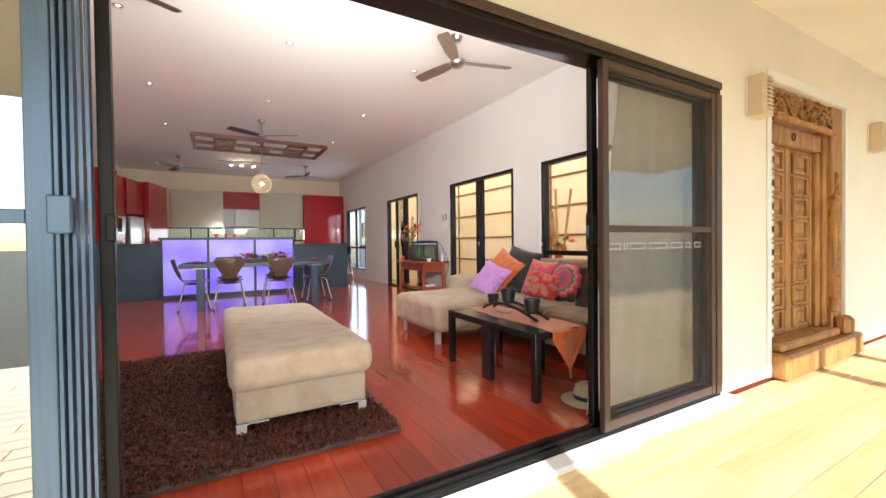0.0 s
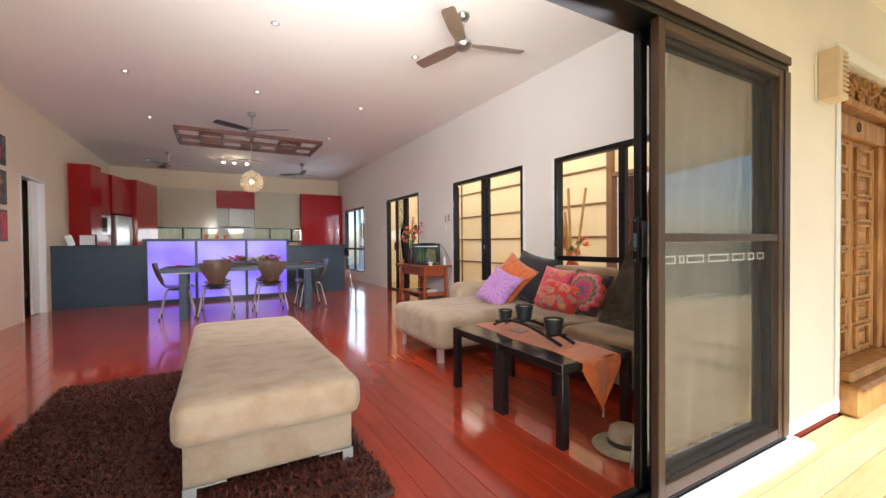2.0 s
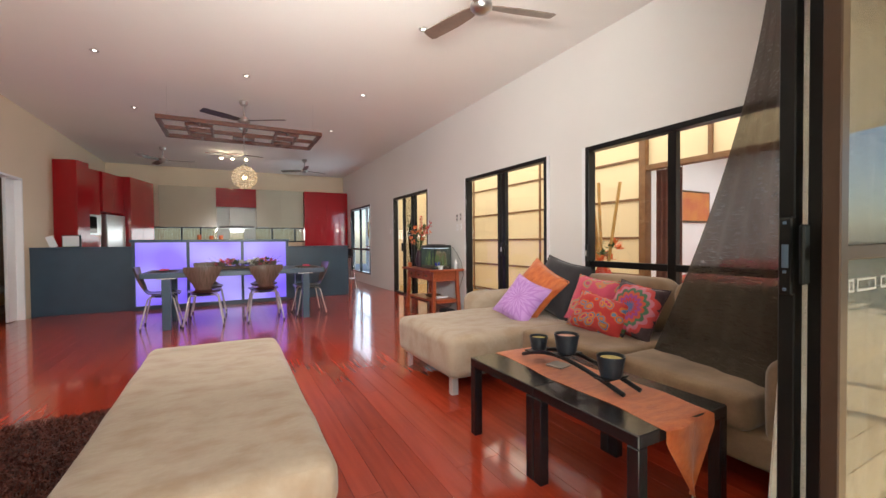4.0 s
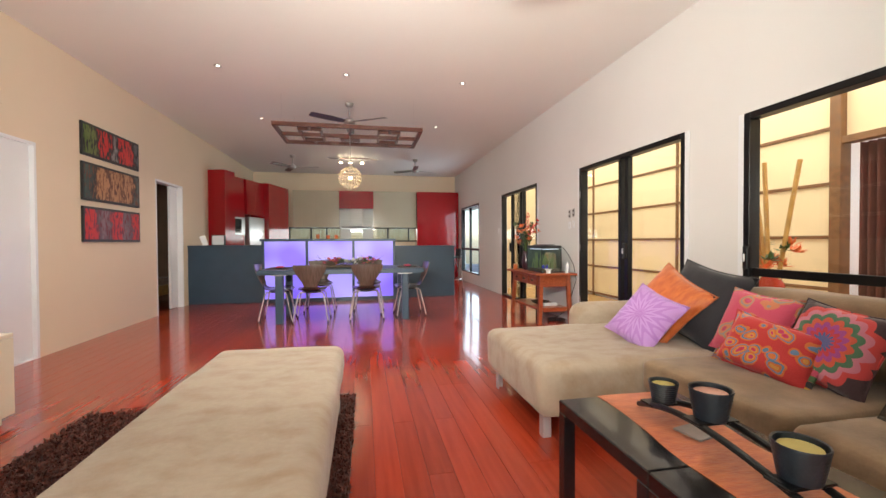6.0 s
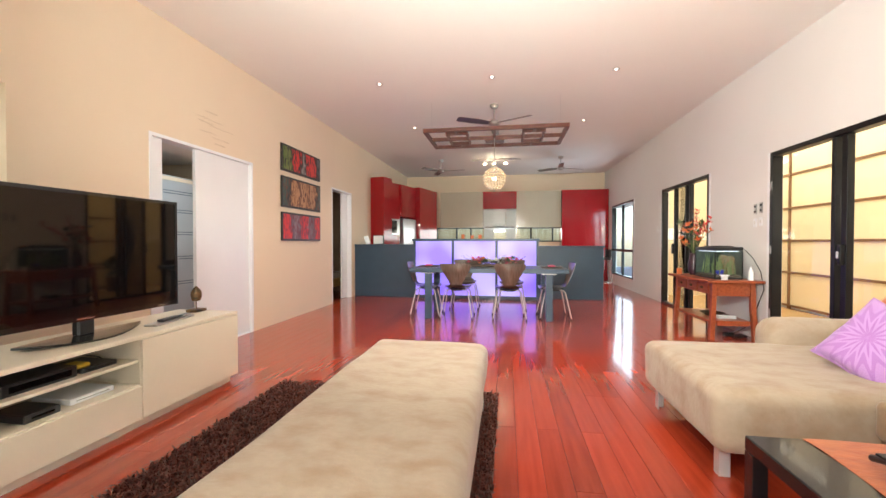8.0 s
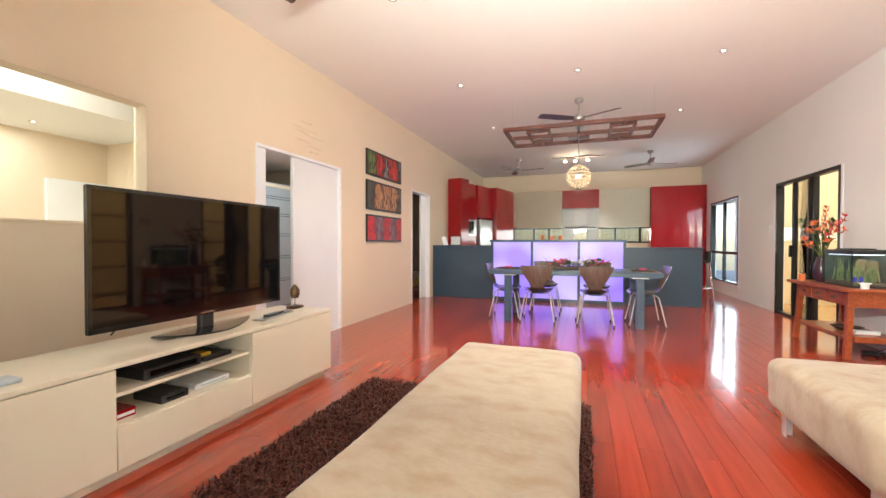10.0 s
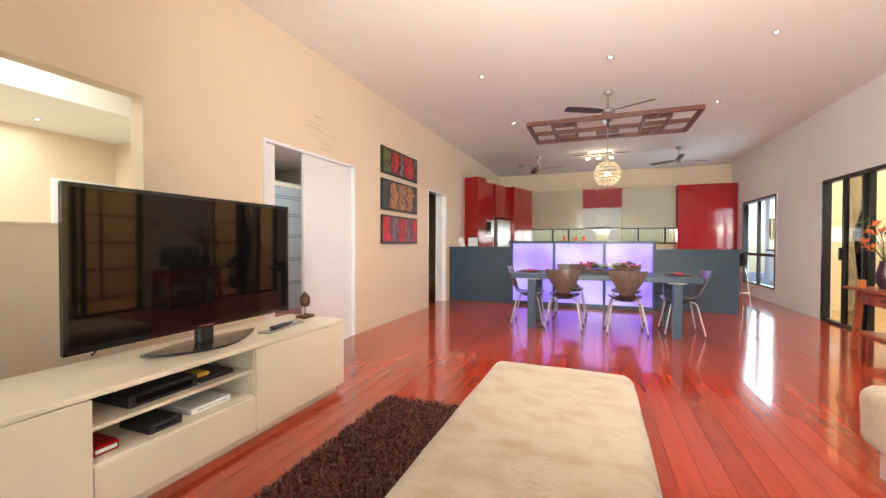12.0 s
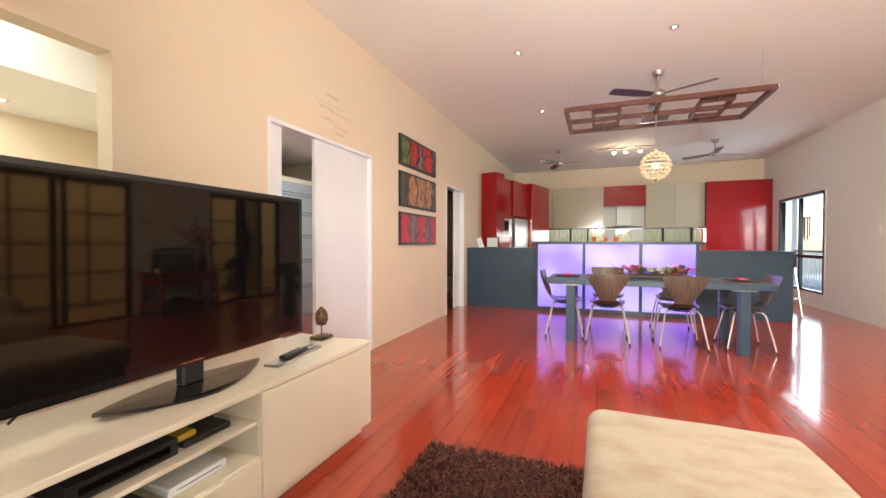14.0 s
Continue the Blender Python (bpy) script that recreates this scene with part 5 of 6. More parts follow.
rc = thing("remote_control", "silver remote controls on a glass tray", "remote control", at=(-0.05, 6.17, 0.57), rz=8)
part("tray", B(-0.045, -0.20, 0, 0.045, 0.20, 0.012, bev=0.004), M_STEEL, rc)
part("remote", B(-0.03, -0.10, 0.012, 0.02, 0.08, 0.028, bev=0.006), M_DARKP, rc)
part("remote", B(-0.02, 0.09, 0.012, 0.03, 0.19, 0.026, bev=0.006), M_CHROME, rc)
nb2 = thing("glass_dish", "small glass dish on the unit", "dish", at=(0.0, 4.55, 0.57))
part("dish", B(-0.05, -0.10, 0, 0.05, 0.10, 0.02, bev=0.006), M_FROST, nb2)


# three prints on the west wall
def print_mat(name, bands, ground, speck):
    """Painted canvas: wavering upright bands of colour with strokes."""
    m = mat(name, ground, 0.55, grain=0.2, scale=10)
    n, lk = m.node_tree.nodes, m.node_tree.links
    tc, sep, no = n.new("ShaderNodeTexCoord"), n.new("ShaderNodeSeparateXYZ"), n.new("ShaderNodeTexNoise")
    lk.new(tc.outputs["Object"], sep.inputs[0])
    no.inputs["Scale"].default_value, no.inputs["Detail"].default_value = 9.0, 4
    lk.new(tc.outputs["Object"], no.inputs["Vector"])
    mr, sh, ad = n.new("ShaderNodeMapRange"), n.new("ShaderNodeMath"), n.new("ShaderNodeMath")
    mr.inputs["From Min"].default_value, mr.inputs["From Max"].default_value = 8.955, 10.085
    lk.new(sep.outputs[1], mr.inputs["Value"])
    sh.operation, ad.operation = "MULTIPLY_ADD", "ADD"
    lk.new(no.outputs[0], sh.inputs[0])
    sh.inputs[1].default_value, sh.inputs[2].default_value = 0.34, -0.17
    lk.new(mr.outputs[0], ad.inputs[0])
    lk.new(sh.outputs[0], ad.inputs[1])
    ramp = n.new("ShaderNodeValToRGB")
    while len(ramp.color_ramp.elements) < len(bands):
        ramp.color_ramp.elements.new(1.0)
    for k, (p, c) in enumerate(bands):
        ramp.color_ramp.elements[k].position = p
        ramp.color_ramp.elements[k].color = (*c, 1)
    ramp.color_ramp.interpolation = "B_SPLINE" if speck < 0 else "LINEAR"
    lk.new(ad.outputs[0], ramp.inputs[0])
    vo, mp, st, mx = n.new("ShaderNodeTexNoise"), n.new("ShaderNodeMapping"), n.new("ShaderNodeMapRange"), n.new("ShaderNodeMix")
    mp.inputs["Scale"].default_value = (1, 26, 7)
    lk.new(tc.outputs["Object"], mp.inputs[0])
    lk.new(mp.outputs[0], vo.inputs["Vector"])
    vo.inputs["Scale"].default_value = 1.5
    st.inputs["From Min"].default_value, st.inputs["From Max"].default_value = 0.52, 0.58
    lk.new(vo.outputs[0], st.inputs["Value"])
    mx.data_type = "RGBA"
    lk.new(st.outputs[0], mx.inputs["Factor"])
    lk.new(ramp.outputs[0], mx.inputs["A"])
    mx.inputs["B"].default_value = (*ground, 1)
    lk.new(mx.outputs["Result"], m.node_tree.nodes["Principled BSDF"].inputs["Base Color"])
    return m


DK, RD = (0.02, 0.018, 0.02), (0.60, 0.025, 0.025)
P1 = print_mat("red_green_print", [(0.0, (0.10, 0.16, 0.03)), (0.16, (0.16, 0.2, 0.06)), (0.22, DK), (0.28, RD), (0.40, RD), (0.46, DK), (0.54, (0.30, 0.30, 0.30)), (0.60, DK), (0.64, RD), (0.84, (0.62, 0.05, 0.04)), (0.90, DK), (0.97, (0.12, 0.13, 0.14))], DK, 1)
P2 = print_mat("earth_print", [(0.0, (0.06, 0.10, 0.09)), (0.16, DK), (0.21, (0.45, 0.22, 0.10)), (0.36, (0.50, 0.26, 0.13)), (0.42, (0.10, 0.03, 0.02)), (0.48, (0.50, 0.27, 0.14)), (0.62, (0.42, 0.21, 0.10)), (0.66, (0.12, 0.04, 0.02)), (0.70, (0.5, 0.28, 0.15)), (0.84, (0.45, 0.22, 0.11)), (0.89, DK), (0.96, (0.10, 0.12, 0.11))], (0.13, 0.05, 0.03), 1)
P3 = print_mat("red_grey_print", [(0.0, RD), (0.16, (0.62, 0.04, 0.04)), (0.22, (0.10, 0.07, 0.09)), (0.30, (0.24, 0.17, 0.2)), (0.42, (0.12, 0.08, 0.1)), (0.47, RD), (0.64, (0.6, 0.04, 0.05)), (0.68, (0.2, 0.14, 0.17)), (0.82, (0.12, 0.08, 0.1)), (0.86, RD), (1.0, RD)], (0.16, 0.03, 0.05), 1)
for z0, z1, pm, lb in ((2.16, 2.545, P1, "canvas print of red and green strokes on dark ground"), (1.64, 2.085, P2, "canvas print of earth brown trunks on the wall"), (1.155, 1.57, P3, "canvas print of red blossoms on grey bands")):
    pt = thing("canvas_print", lb, "picture", "three canvas prints")
    part("stretcher", B(L + 0.001, 8.93, z0, L + 0.028, 10.11, z1, bev=0.002), M_DARKP, pt)
    part("canvas", B(L + 0.0285, 8.955, z0 + 0.03, L + 0.031, 10.085, z1 - 0.03), pm, pt)
sc = thing("wall_script", "faint brown handwriting decal above the sliding door", "decal")
rs = random.Random(3)
for row, (a, b, z) in enumerate(((7.5, 7.68, 2.53), (7.34, 7.78, 2.45), (7.40, 7.62, 2.41), (7.55, 7.93, 2.39), (7.42, 7.66, 2.31), (7.60, 7.86, 2.27), (7.64, 7.8, 2.21))):
    pts = [(L + 0.002, a + (b - a) * k / 40, z + 0.006 * math.sin(k * 1.1 + row) + rs.uniform(-0.004, 0.004)) for k in range(41)]
    part("line", tube(bmesh.new(), pts, 0.0015, 4), M_SCRIPT, sc)

# ---- dining set ----
tb = thing("dining_table", "long grey-blue painted timber dining table", "table")
part("tabletop", B(0.88, 9.485, 0.685, 3.18, 10.38, 0.75, bev=0.004), M_CHAR, tb)
for x in (1.11, 2.86):
    for y in (9.50, 10.24):
        lg = part("leg", B(x, y, 0, x + 0.10, y + 0.10, 0.672, bev=0.004), M_CHAR, tb)
        part("cap", B(x - 0.05, y - 0.004, 0.672, x + 0.15, y + 0.104, 0.684), M_STEEL, lg)


def dining_chair():
    c = thing("dining_chair", "moulded walnut ply dining chair on chrome legs", "chair", "chairs round the table")
    prof = [(0.21, 0.435, 0.36), (0.19, 0.452, 0.40), (0.08, 0.452, 0.41), (-0.06, 0.445, 0.38), (-0.13, 0.448, 0.31), (-0.165, 0.465, 0.26), (-0.20, 0.50, 0.18), (-0.235, 0.56, 0.215), (-0.27, 0.64, 0.31), (-0.297, 0.72, 0.405), (-0.312, 0.785, 0.455), (-0.318, 0.82, 0.44)]
    bm = bmesh.new()

    def f(u, v):
        s = v * (len(prof) - 1)
        i = min(int(s), len(prof) - 2)
        q = s - i
        y, z, w = [prof[i][k] * (1 - q) + prof[i + 1][k] * q for k in range(3)]
        a = 2 * u - 1
        back = max(0.0, min(1.0, (z - 0.46) / 0.1))
        return Vector((a * w / 2, y + back * 0.045 * a * a, z + (1 - back) * 0.012 * a * a))
    half = 0.55
    part("backrest", sheet(bmesh.new(), lambda u, v: f(u, half + v * (1 - half)), 12, 12, 0.009), M_WALNUT, c, smooth=60)
    part("seat", sheet(bmesh.new(), lambda u, v: f(u, v * half), 12, 10, 0.009), M_SEAT, c, smooth=60)
    part("seat_frame", lathe(bmesh.new(), [(0.001, 0.405), (0.12, 0.41), (0.12, 0.43), (0.001, 0.432)], 18), M_DARKP, c)
    for sx in (-1, 1):
        for sy in (-1, 1):
            lg = part("leg", tube(bmesh.new(), [(sx * 0.06, sy * 0.06, 0.418), (sx * 0.15, sy * 0.12, 0.42), (sx * 0.175, sy * 0.145, 0.39), (sx * 0.24, sy * 0.225, 0.012)], 0.0095), M_SATIN, c)
            part("tip", rod(bmesh.new(), (sx * 0.238, sy * 0.222, 0.0), (sx * 0.238, sy * 0.222, 0.03), 0.012), M_RUBBER, lg)
    return c


ch0 = dining_chair()
ch0.matrix_basis = pose(1.575, 9.72, 0)
for x, y, rz in ((2.345, 9.73, 3), (1.07, 9.88, -88), (3.01, 9.90, 92), (1.60, 10.62, 180), (2.40, 10.62, 178)):
    copy_thing(ch0, pose(x, y, 0, 0, 0, rz))


def setting(x, y, rz):
    p = thing("place_setting", "dark plate with folded red napkin on a placemat", "tableware", "place settings", at=(x, y, 0.75), rz=rz)
    part("placemat", B(-0.20, -0.15, 0.0, 0.20, 0.15, 0.004), M_TWIG, p)
    part("plate", lathe(bmesh.new(), [(0.001, 0.004), (0.09, 0.004), (0.125, 0.016), (0.127, 0.018), (0.09, 0.009), (0.001, 0.009)], 28), M_DARKP, p)
    part("napkin", soft(bmesh.new(), -0.07, -0.05, 0.01, 0.07, 0.05, 0.035, p=3, n=6, lump=0.008), M_PINKF, p)
    return p


for x, y, rz in ((1.10, 9.9, 90), (2.98, 9.9, 90), (1.575, 9.62, 0), (2.345, 9.62, 0)):
    setting(x, y, rz)


def blob_petals(bm, c, r, n, rs, flat=0.5, ln=1.0):
    """Pointed petals round a centre."""
    for k in range(n):
        a, e = rs.uniform(0, 6.283), rs.uniform(-0.1, 1.3)
        d = Vector((math.cos(a) * math.cos(e), math.sin(a) * math.cos(e), math.sin(e)))
        s = d.cross(Vector((0, 0, 1)))
        s = s.normalized() if s.length > 0.01 else Vector((1, 0, 0))
        w = d.cross(s)
        L1 = r * rs.uniform(0.6, 1.0) * ln
        p = [Vector(c), Vector(c) + d * L1 * 0.5 + s * r * 0.2 * flat + w * r * 0.06, Vector(c) + d * L1, Vector(c) + d * L1 * 0.5 - s * r * 0.2 * flat + w * r * 0.06]
        bm.faces.new([bm.verts.new(q) for q in p])


rs = random.Random(21)
cp = thing("table_centrepiece", "long dried flower centrepiece with pink and white blooms", "flower arrangement")
part("tray", soft(bmesh.new(), 1.72, 9.86, 0.75, 2.52, 10.06, 0.79, p=2.5, n=8), M_TWIG, cp)
bm = bmesh.new()
for k in range(70):
    x, y = rs.uniform(1.72, 2.52), rs.uniform(9.86, 10.06)
    s = 1 if x > 2.12 else -1
    tube(bm, [(x, y, 0.78), (x + s * rs.uniform(0.02, 0.1), y + rs.uniform(-0.05, 0.05), rs.uniform(0.80, 0.86)), (x + s * rs.uniform(0.06, 0.22), y + rs.uniform(-0.08, 0.08), rs.uniform(0.80, 0.96))], [0.004, 0.003, 0.001], 4)
tagged(part("twig_tangle", bm, M_TWIG, cp), kind="stuff")
for m, n, xs, rr in ((M_PINKF, 13, ((1.72, 1.95), (2.28, 2.52)), 0.055), (M_FLOWER, 9, ((1.75, 2.0), (2.2, 2.5)), 0.05), (M_WHITEF, 13, ((2.0, 2.28),), 0.06), (M_GREEN, 9, ((1.75, 2.5),), 0.08)):
    for k in range(n):
        a, b = xs[k % len(xs)]
        bm = bmesh.new()
        blob_petals(bm, (rs.uniform(a, b), rs.uniform(9.88, 10.04), rs.uniform(0.80, 0.88)), rr, 16, rs, 1.2)
        part("bloom" if m is not M_GREEN else "leaf", bm, m, cp, smooth=None)

# ---- console with aquarium ----
cn = thing("console_table", "red-brown timber console table with three drawers", "table")
part("tabletop", B(4.58, 8.66, 0.665, 5.18, 9.80, 0.695, bev=0.004), M_CONSOLE, cn)
for x, dx in ((4.66, -0.03), (5.06, 0.03)):
    for y, dy in ((8.72, -0.02), (9.68, 0.03)):
        bm = bmesh.new()
        ring = []
        for z, k in ((0.0, 1.0), (0.15, 0.72), (0.35, 0.3), (0.664, 0.0)):
            ring.append([bm.verts.new((x + dx * k + ax, y + dy * k + ay, z)) for ax, ay in ((0, 0), (0.05, 0), (0.05, 0.05), (0, 0.05))])
        for p, q in zip(ring, ring[1:]):
            for j in range(4):
                bm.faces.new((p[j], p[(j + 1) % 4], q[(j + 1) % 4], q[j]))
        bm.faces.new(ring[0])
        bm.faces.new(ring[-1])
        part("leg", bm, M_CONSOLE, cn)
for q in ((4.665, 8.775, 0.52, 4.69, 9.675), (5.07, 8.775, 0.52, 5.095, 9.675), (4.715, 8.73, 0.51, 5.055, 8.755), (4.715, 9.69, 0.51, 5.055, 9.715)):
    part("apron", B(*q, 0.664), M_CONSOLE, cn)
for k in range(3):
    y = 8.80 + k * 0.29
    dr = part("drawer", B(4.652, y, 0.535, 4.666, y + 0.27, 0.645, bev=0.003), M_CONSOLE, cn)
    part("knob", B(4.63, y + 0.115, 0.575, 4.652, y + 0.155, 0.605, bev=0.006), M_TWIG, dr)
part("shelf", B(4.66, 8.75, 0.19, 5.10, 9.72, 0.215, bev=0.003), M_CONSOLE, cn)
part("rail", B(4.715, 8.725, 0.165, 5.06, 8.75, 0.225, bev=0.003), M_CONSOLE, cn)
tk = thing("aquarium", "small glass aquarium with black hood on the console", "aquarium")
T0, T1, U0, U1 = 4.74, 5.04, 8.84, 9.34
part("base", B(T0, U0, 0.695, T1, U1, 0.715, bev=0.003), M_DARKP, tk)
hd = part("hood", B(T0 - 0.005, U0 - 0.005, 1.03, T1 + 0.005, U1 + 0.005, 1.075, bev=0.012, seg=2), M_DARKP, tk)
part("handle", B(T0 + 0.05, U0 + 0.1, 1.075, T1 - 0.05, U1 - 0.1, 1.088, bev=0.006), M_DARKP, hd)
pane(tk, [(T0, U1, 0.715), (T0, U0, 0.715), (T0, U0, 1.03), (T0, U1, 1.03)])
pane(tk, [(T0, U0, 0.715), (T1, U0, 0.715), (T1, U0, 1.03), (T0, U0, 1.03)])
for y in (U0 + 0.17, U0 + 0.33):
    part("backdrop_rock", soft(bmesh.new(), T1 - 0.09, y - 0.07, 0.745, T1 - 0.02, y + 0.07, 0.96, p=2.2, n=6, lump=0.02, seed=int(y * 10)), mat("tank_rock", (0.34, 0.25, 0.13), 0.8, grain=0.4, scale=14), tk)
part("back_glass", box(B(T1 - 0.006, U0, 0.715, T1, U1, 1.03), T0, U1 - 0.006, 0.715, T1 - 0.006, U1, 1.03), mat("aquarium_backing", (0.10, 0.13, 0.10), 0.3, grain=0.4, scale=9), tk)
for x, y in ((T0, U0), (T0, U1 - 0.008), (T1 - 0.008, U0)):
    part("corner_trim", B(x, y, 0.715, x + 0.008, y + 0.008, 1.03), M_DARKP, tk)
part("gravel", B(T0 + 0.01, U0 + 0.01, 0.715, T1 - 0.01, U1 - 0.01, 0.745), mat("aquarium_gravel", (0.16, 0.14, 0.10), 0.8, grain=0.5, scale=60), tk)
bm = bmesh.new()
for k in range(46):
    x, y, h = rs.uniform(T0 + 0.04, T1 - 0.03), rs.uniform(U0 + 0.04, U1 - 0.03), rs.uniform(0.12, 0.26)
    a = rs.uniform(0, 6.28)
    tube(bm, [(x, y, 0.74), (x + 0.015 * math.cos(a), y + 0.015 * math.sin(a), 0.74 + h * 0.5), (x + 0.03 * math.cos(a + 1), y + 0.03 * math.sin(a + 1), 0.74 + h)], [0.006, 0.009, 0.002], 5)
tagged(part("water_plant", bm, mat("water_plant_green", (0.22, 0.30, 0.12), 0.6, grain=0.3, scale=20), tk), kind="stuff")
part("ornament", soft(bmesh.new(), T0 + 0.06, U0 + 0.06, 0.745, T0 + 0.15, U0 + 0.14, 0.80, p=2.2, n=6, lump=0.01), mat("blue_ornament", (0.05, 0.06, 0.55), 0.4), tk)
part("strip_lamp", B(T0 + 0.03, U0 + 0.03, 1.018, T1 - 0.03, U1 - 0.03, 1.029), mat("aquarium_lamp", (0.9, 0.95, 1.0), 0.4, emit=(0.75, 0.88, 1.0), power=0.45), tk)
vs = thing("flower_vase", "dark vase of orange and red tropical flowers", "flower vase")
part("vase", lathe(bmesh.new(), [(0.001, 0.695), (0.045, 0.695), (0.07, 0.76), (0.075, 0.83), (0.055, 0.93), (0.045, 0.97), (0.05, 0.985), (0.04, 0.98), (0.001, 0.97)], 24, (4.80, 9.52, 0)), mat("dark_plum_glaze", (0.05, 0.02, 0.035), 0.3, grain=0.3, scale=20), vs, smooth=60)
for k in range(26):
    a, h, sp = rs.uniform(0, 6.28), rs.uniform(0.1, 0.42), rs.uniform(0.05, 0.26)
    top = (4.80 + sp * math.cos(a) * 0.7, 9.52 + sp * math.sin(a), 0.98 + h)
    part("stem", tube(bmesh.new(), [(4.80, 9.52, 0.95), (4.80 + sp * 0.3 * math.cos(a), 9.52 + sp * 0.4 * math.sin(a), 0.98 + h * 0.6), top], 0.003, 5), M_GREEN, vs)
    bm = bmesh.new()
    blob_petals(bm, top, 0.075 if k % 4 else 0.11, 9, rs, 0.8)
    part("bloom" if k % 4 else "leaf", bm, M_FLOWER if k % 4 else M_GREEN, vs, smooth=None)
for y1, z1, x1 in ((8.95, 1.42, 4.74), (9.10, 1.36, 4.72), (9.35, 1.55, 4.76)):
    part("stem", tube(bmesh.new(), [(4.80, 9.50, 0.95), (4.78, (9.5 + y1) / 2 + 0.05, 1.2), (x1, y1, z1)], 0.003, 5), M_GREEN, vs)
    bm = bmesh.new()
    for j in range(5):
        q = 0.62 + j * 0.09
        blob_petals(bm, (4.78 + (x1 - 4.78) * q, 9.5 + (y1 - 9.5) * q, 1.0 + (z1 - 1.0) * q), 0.07, 6, rs, 0.7)
    part("bloom", bm, mat("crimson_petal", (0.62, 0.04, 0.05), 0.5), vs, smooth=None)
jar = thing("jar", "small orange jar candle on the console", "jar", at=(4.66, 9.62, 0.695))
part("glass", lathe(bmesh.new(), [(0.001, 0), (0.032, 0.0), (0.034, 0.08), (0.03, 0.082), (0.001, 0.075)], 18), M_ORANGE, jar)
wc = thing("cup", "white cup and saucer beside the aquarium", "cup", at=(4.80, 8.75, 0.695))
part("bowl", lathe(bmesh.new(), [(0.001, 0), (0.03, 0.0), (0.034, 0.045), (0.05, 0.052), (0.05, 0.058), (0.03, 0.05), (0.001, 0.02)], 20), M_WHITE, wc)
bt = thing("bottle", "small white plastic bottle beside the aquarium", "bottle", at=(5.08, 8.76, 0.695))
part("body", lathe(bmesh.new(), [(0.001, 0), (0.026, 0), (0.026, 0.10), (0.012, 0.125), (0.012, 0.15), (0.001, 0.15)], 16), M_WHITE, bt)
pcb = thing("power_cable", "black power cable from the aquarium down the wall", "cable")
part("cable", tube(bmesh.new(), [(5.05, 8.83, 1.05), (5.12, 8.80, 0.95), (5.17, 8.74, 0.8), (5.185, 8.70, 0.6), (5.16, 8.8, 0.35), (5.1, 8.9, 0.12), (5.0, 9.0, 0.012)], 0.004), M_RUBBER, pcb)
pb = thing("power_board", "white power board with plugs under the console", "power board", at=(4.92, 8.95, 0.215))
part("case", B(-0.10, -0.03, 0, 0.10, 0.03, 0.04, bev=0.006), M_WHITE, pb)
bk = thing("bowl", "dark shallow bowl on the console shelf", "bowl", at=(4.86, 9.15, 0.215))
part("dish", lathe(bmesh.new(), [(0.001, 0), (0.06, 0), (0.13, 0.04), (0.135, 0.042), (0.06, 0.012), (0.001, 0.01)], 24), M_TWIG, bk)
adp = thing("power_adapter", "black adapters and coiled cable on the floor", "cable", at=(4.95, 8.95, 0.0))
part("adapter", B(-0.06, -0.03, 0, 0.05, 0.03, 0.05, bev=0.008), M_DARKP, adp)
part("cable", tube(bmesh.new(), [(0.1 + 0.07 * math.cos(k * 0.6), -0.05 + 0.06 * math.sin(k * 0.6), 0.006 + 0.001 * k) for k in range(26)], 0.004), M_RUBBER, adp)


# ---- wall switches ----
def switch(x, y, z, w, h, n, face, label):
    s = thing("light_switch", label, "light switch", "wall switches", at=(x, y, z), rz=0)
    part("plate", B(-0.008, -w / 2, -h / 2, -0.0005, w / 2, h / 2, bev=0.002), face, s)
    for k in range(n):
        part("rocker", B(-0.012, -0.012, -h / 2 + h * (k + 0.3) / n, -0.008, 0.012, -h / 2 + h * (k + 0.7) / n), M_DARKP if face is not M_WHITE else M_SWITCH, s)


switch(R, 8.90, 1.52, 0.055, 0.12, 2, M_STEEL, "steel wall switch plate with dark rockers")
switch(R, 8.79, 1.53, 0.055, 0.12, 2, M_STEEL, "steel wall switch plate with dark rockers")
switch(R, 8.90, 1.36, 0.06, 0.10, 1, M_WHITE, "white wall switch plate")
switch(R, 8.79, 1.37, 0.06, 0.10, 1, M_WHITE, "white wall switch plate")
switch(R, 12.0, 1.38, 0.07, 0.11, 1, M_WHITE, "white wall switch plate")

# ---- on and round the island ----
bs = thing("bar_stool", "black seated bar stool with thin chrome legs", "stool", at=(4.36, 12.78, 0))
part("seat", lathe(bmesh.new(), [(0.001, 0.76), (0.17, 0.76), (0.18, 0.785), (0.16, 0.80), (0.001, 0.795)], 24), M_DARKP, bs)
part("backrest", sheet(bmesh.new(), lambda u, v: Vector((0.18 * math.cos(-1.0 + 2.0 * u), 0.18 * math.sin(-1.0 + 2.0 * u), 0.80 + 0.18 * v)), 10, 4, 0.012), M_DARKP, bs)
for sx in (-1, 1):
    for sy in (-1, 1):
        part("leg", rod(bmesh.new(), (sx * 0.12, sy * 0.12, 0.77), (sx * 0.19, sy * 0.22, 0.0), 0.010), M_CHROME, bs)
part("foot_ring", tube(bmesh.new(), [(0.165 * 1.2 * math.cos(a), 0.185 * 1.1 * math.sin(a), 0.27) for a in [k * 0.349 for k in range(19)]], 0.008), M_CHROME, bs)
pf = thing("photo_frame", "white photo card in a black frame on the bar", "picture frame", at=(-0.42, 12.02, 1.09), rz=-10)
part("frame", B(-0.13, -0.006, 0, 0.13, 0.012, 0.20, bev=0.003), M_DARKP, pf)
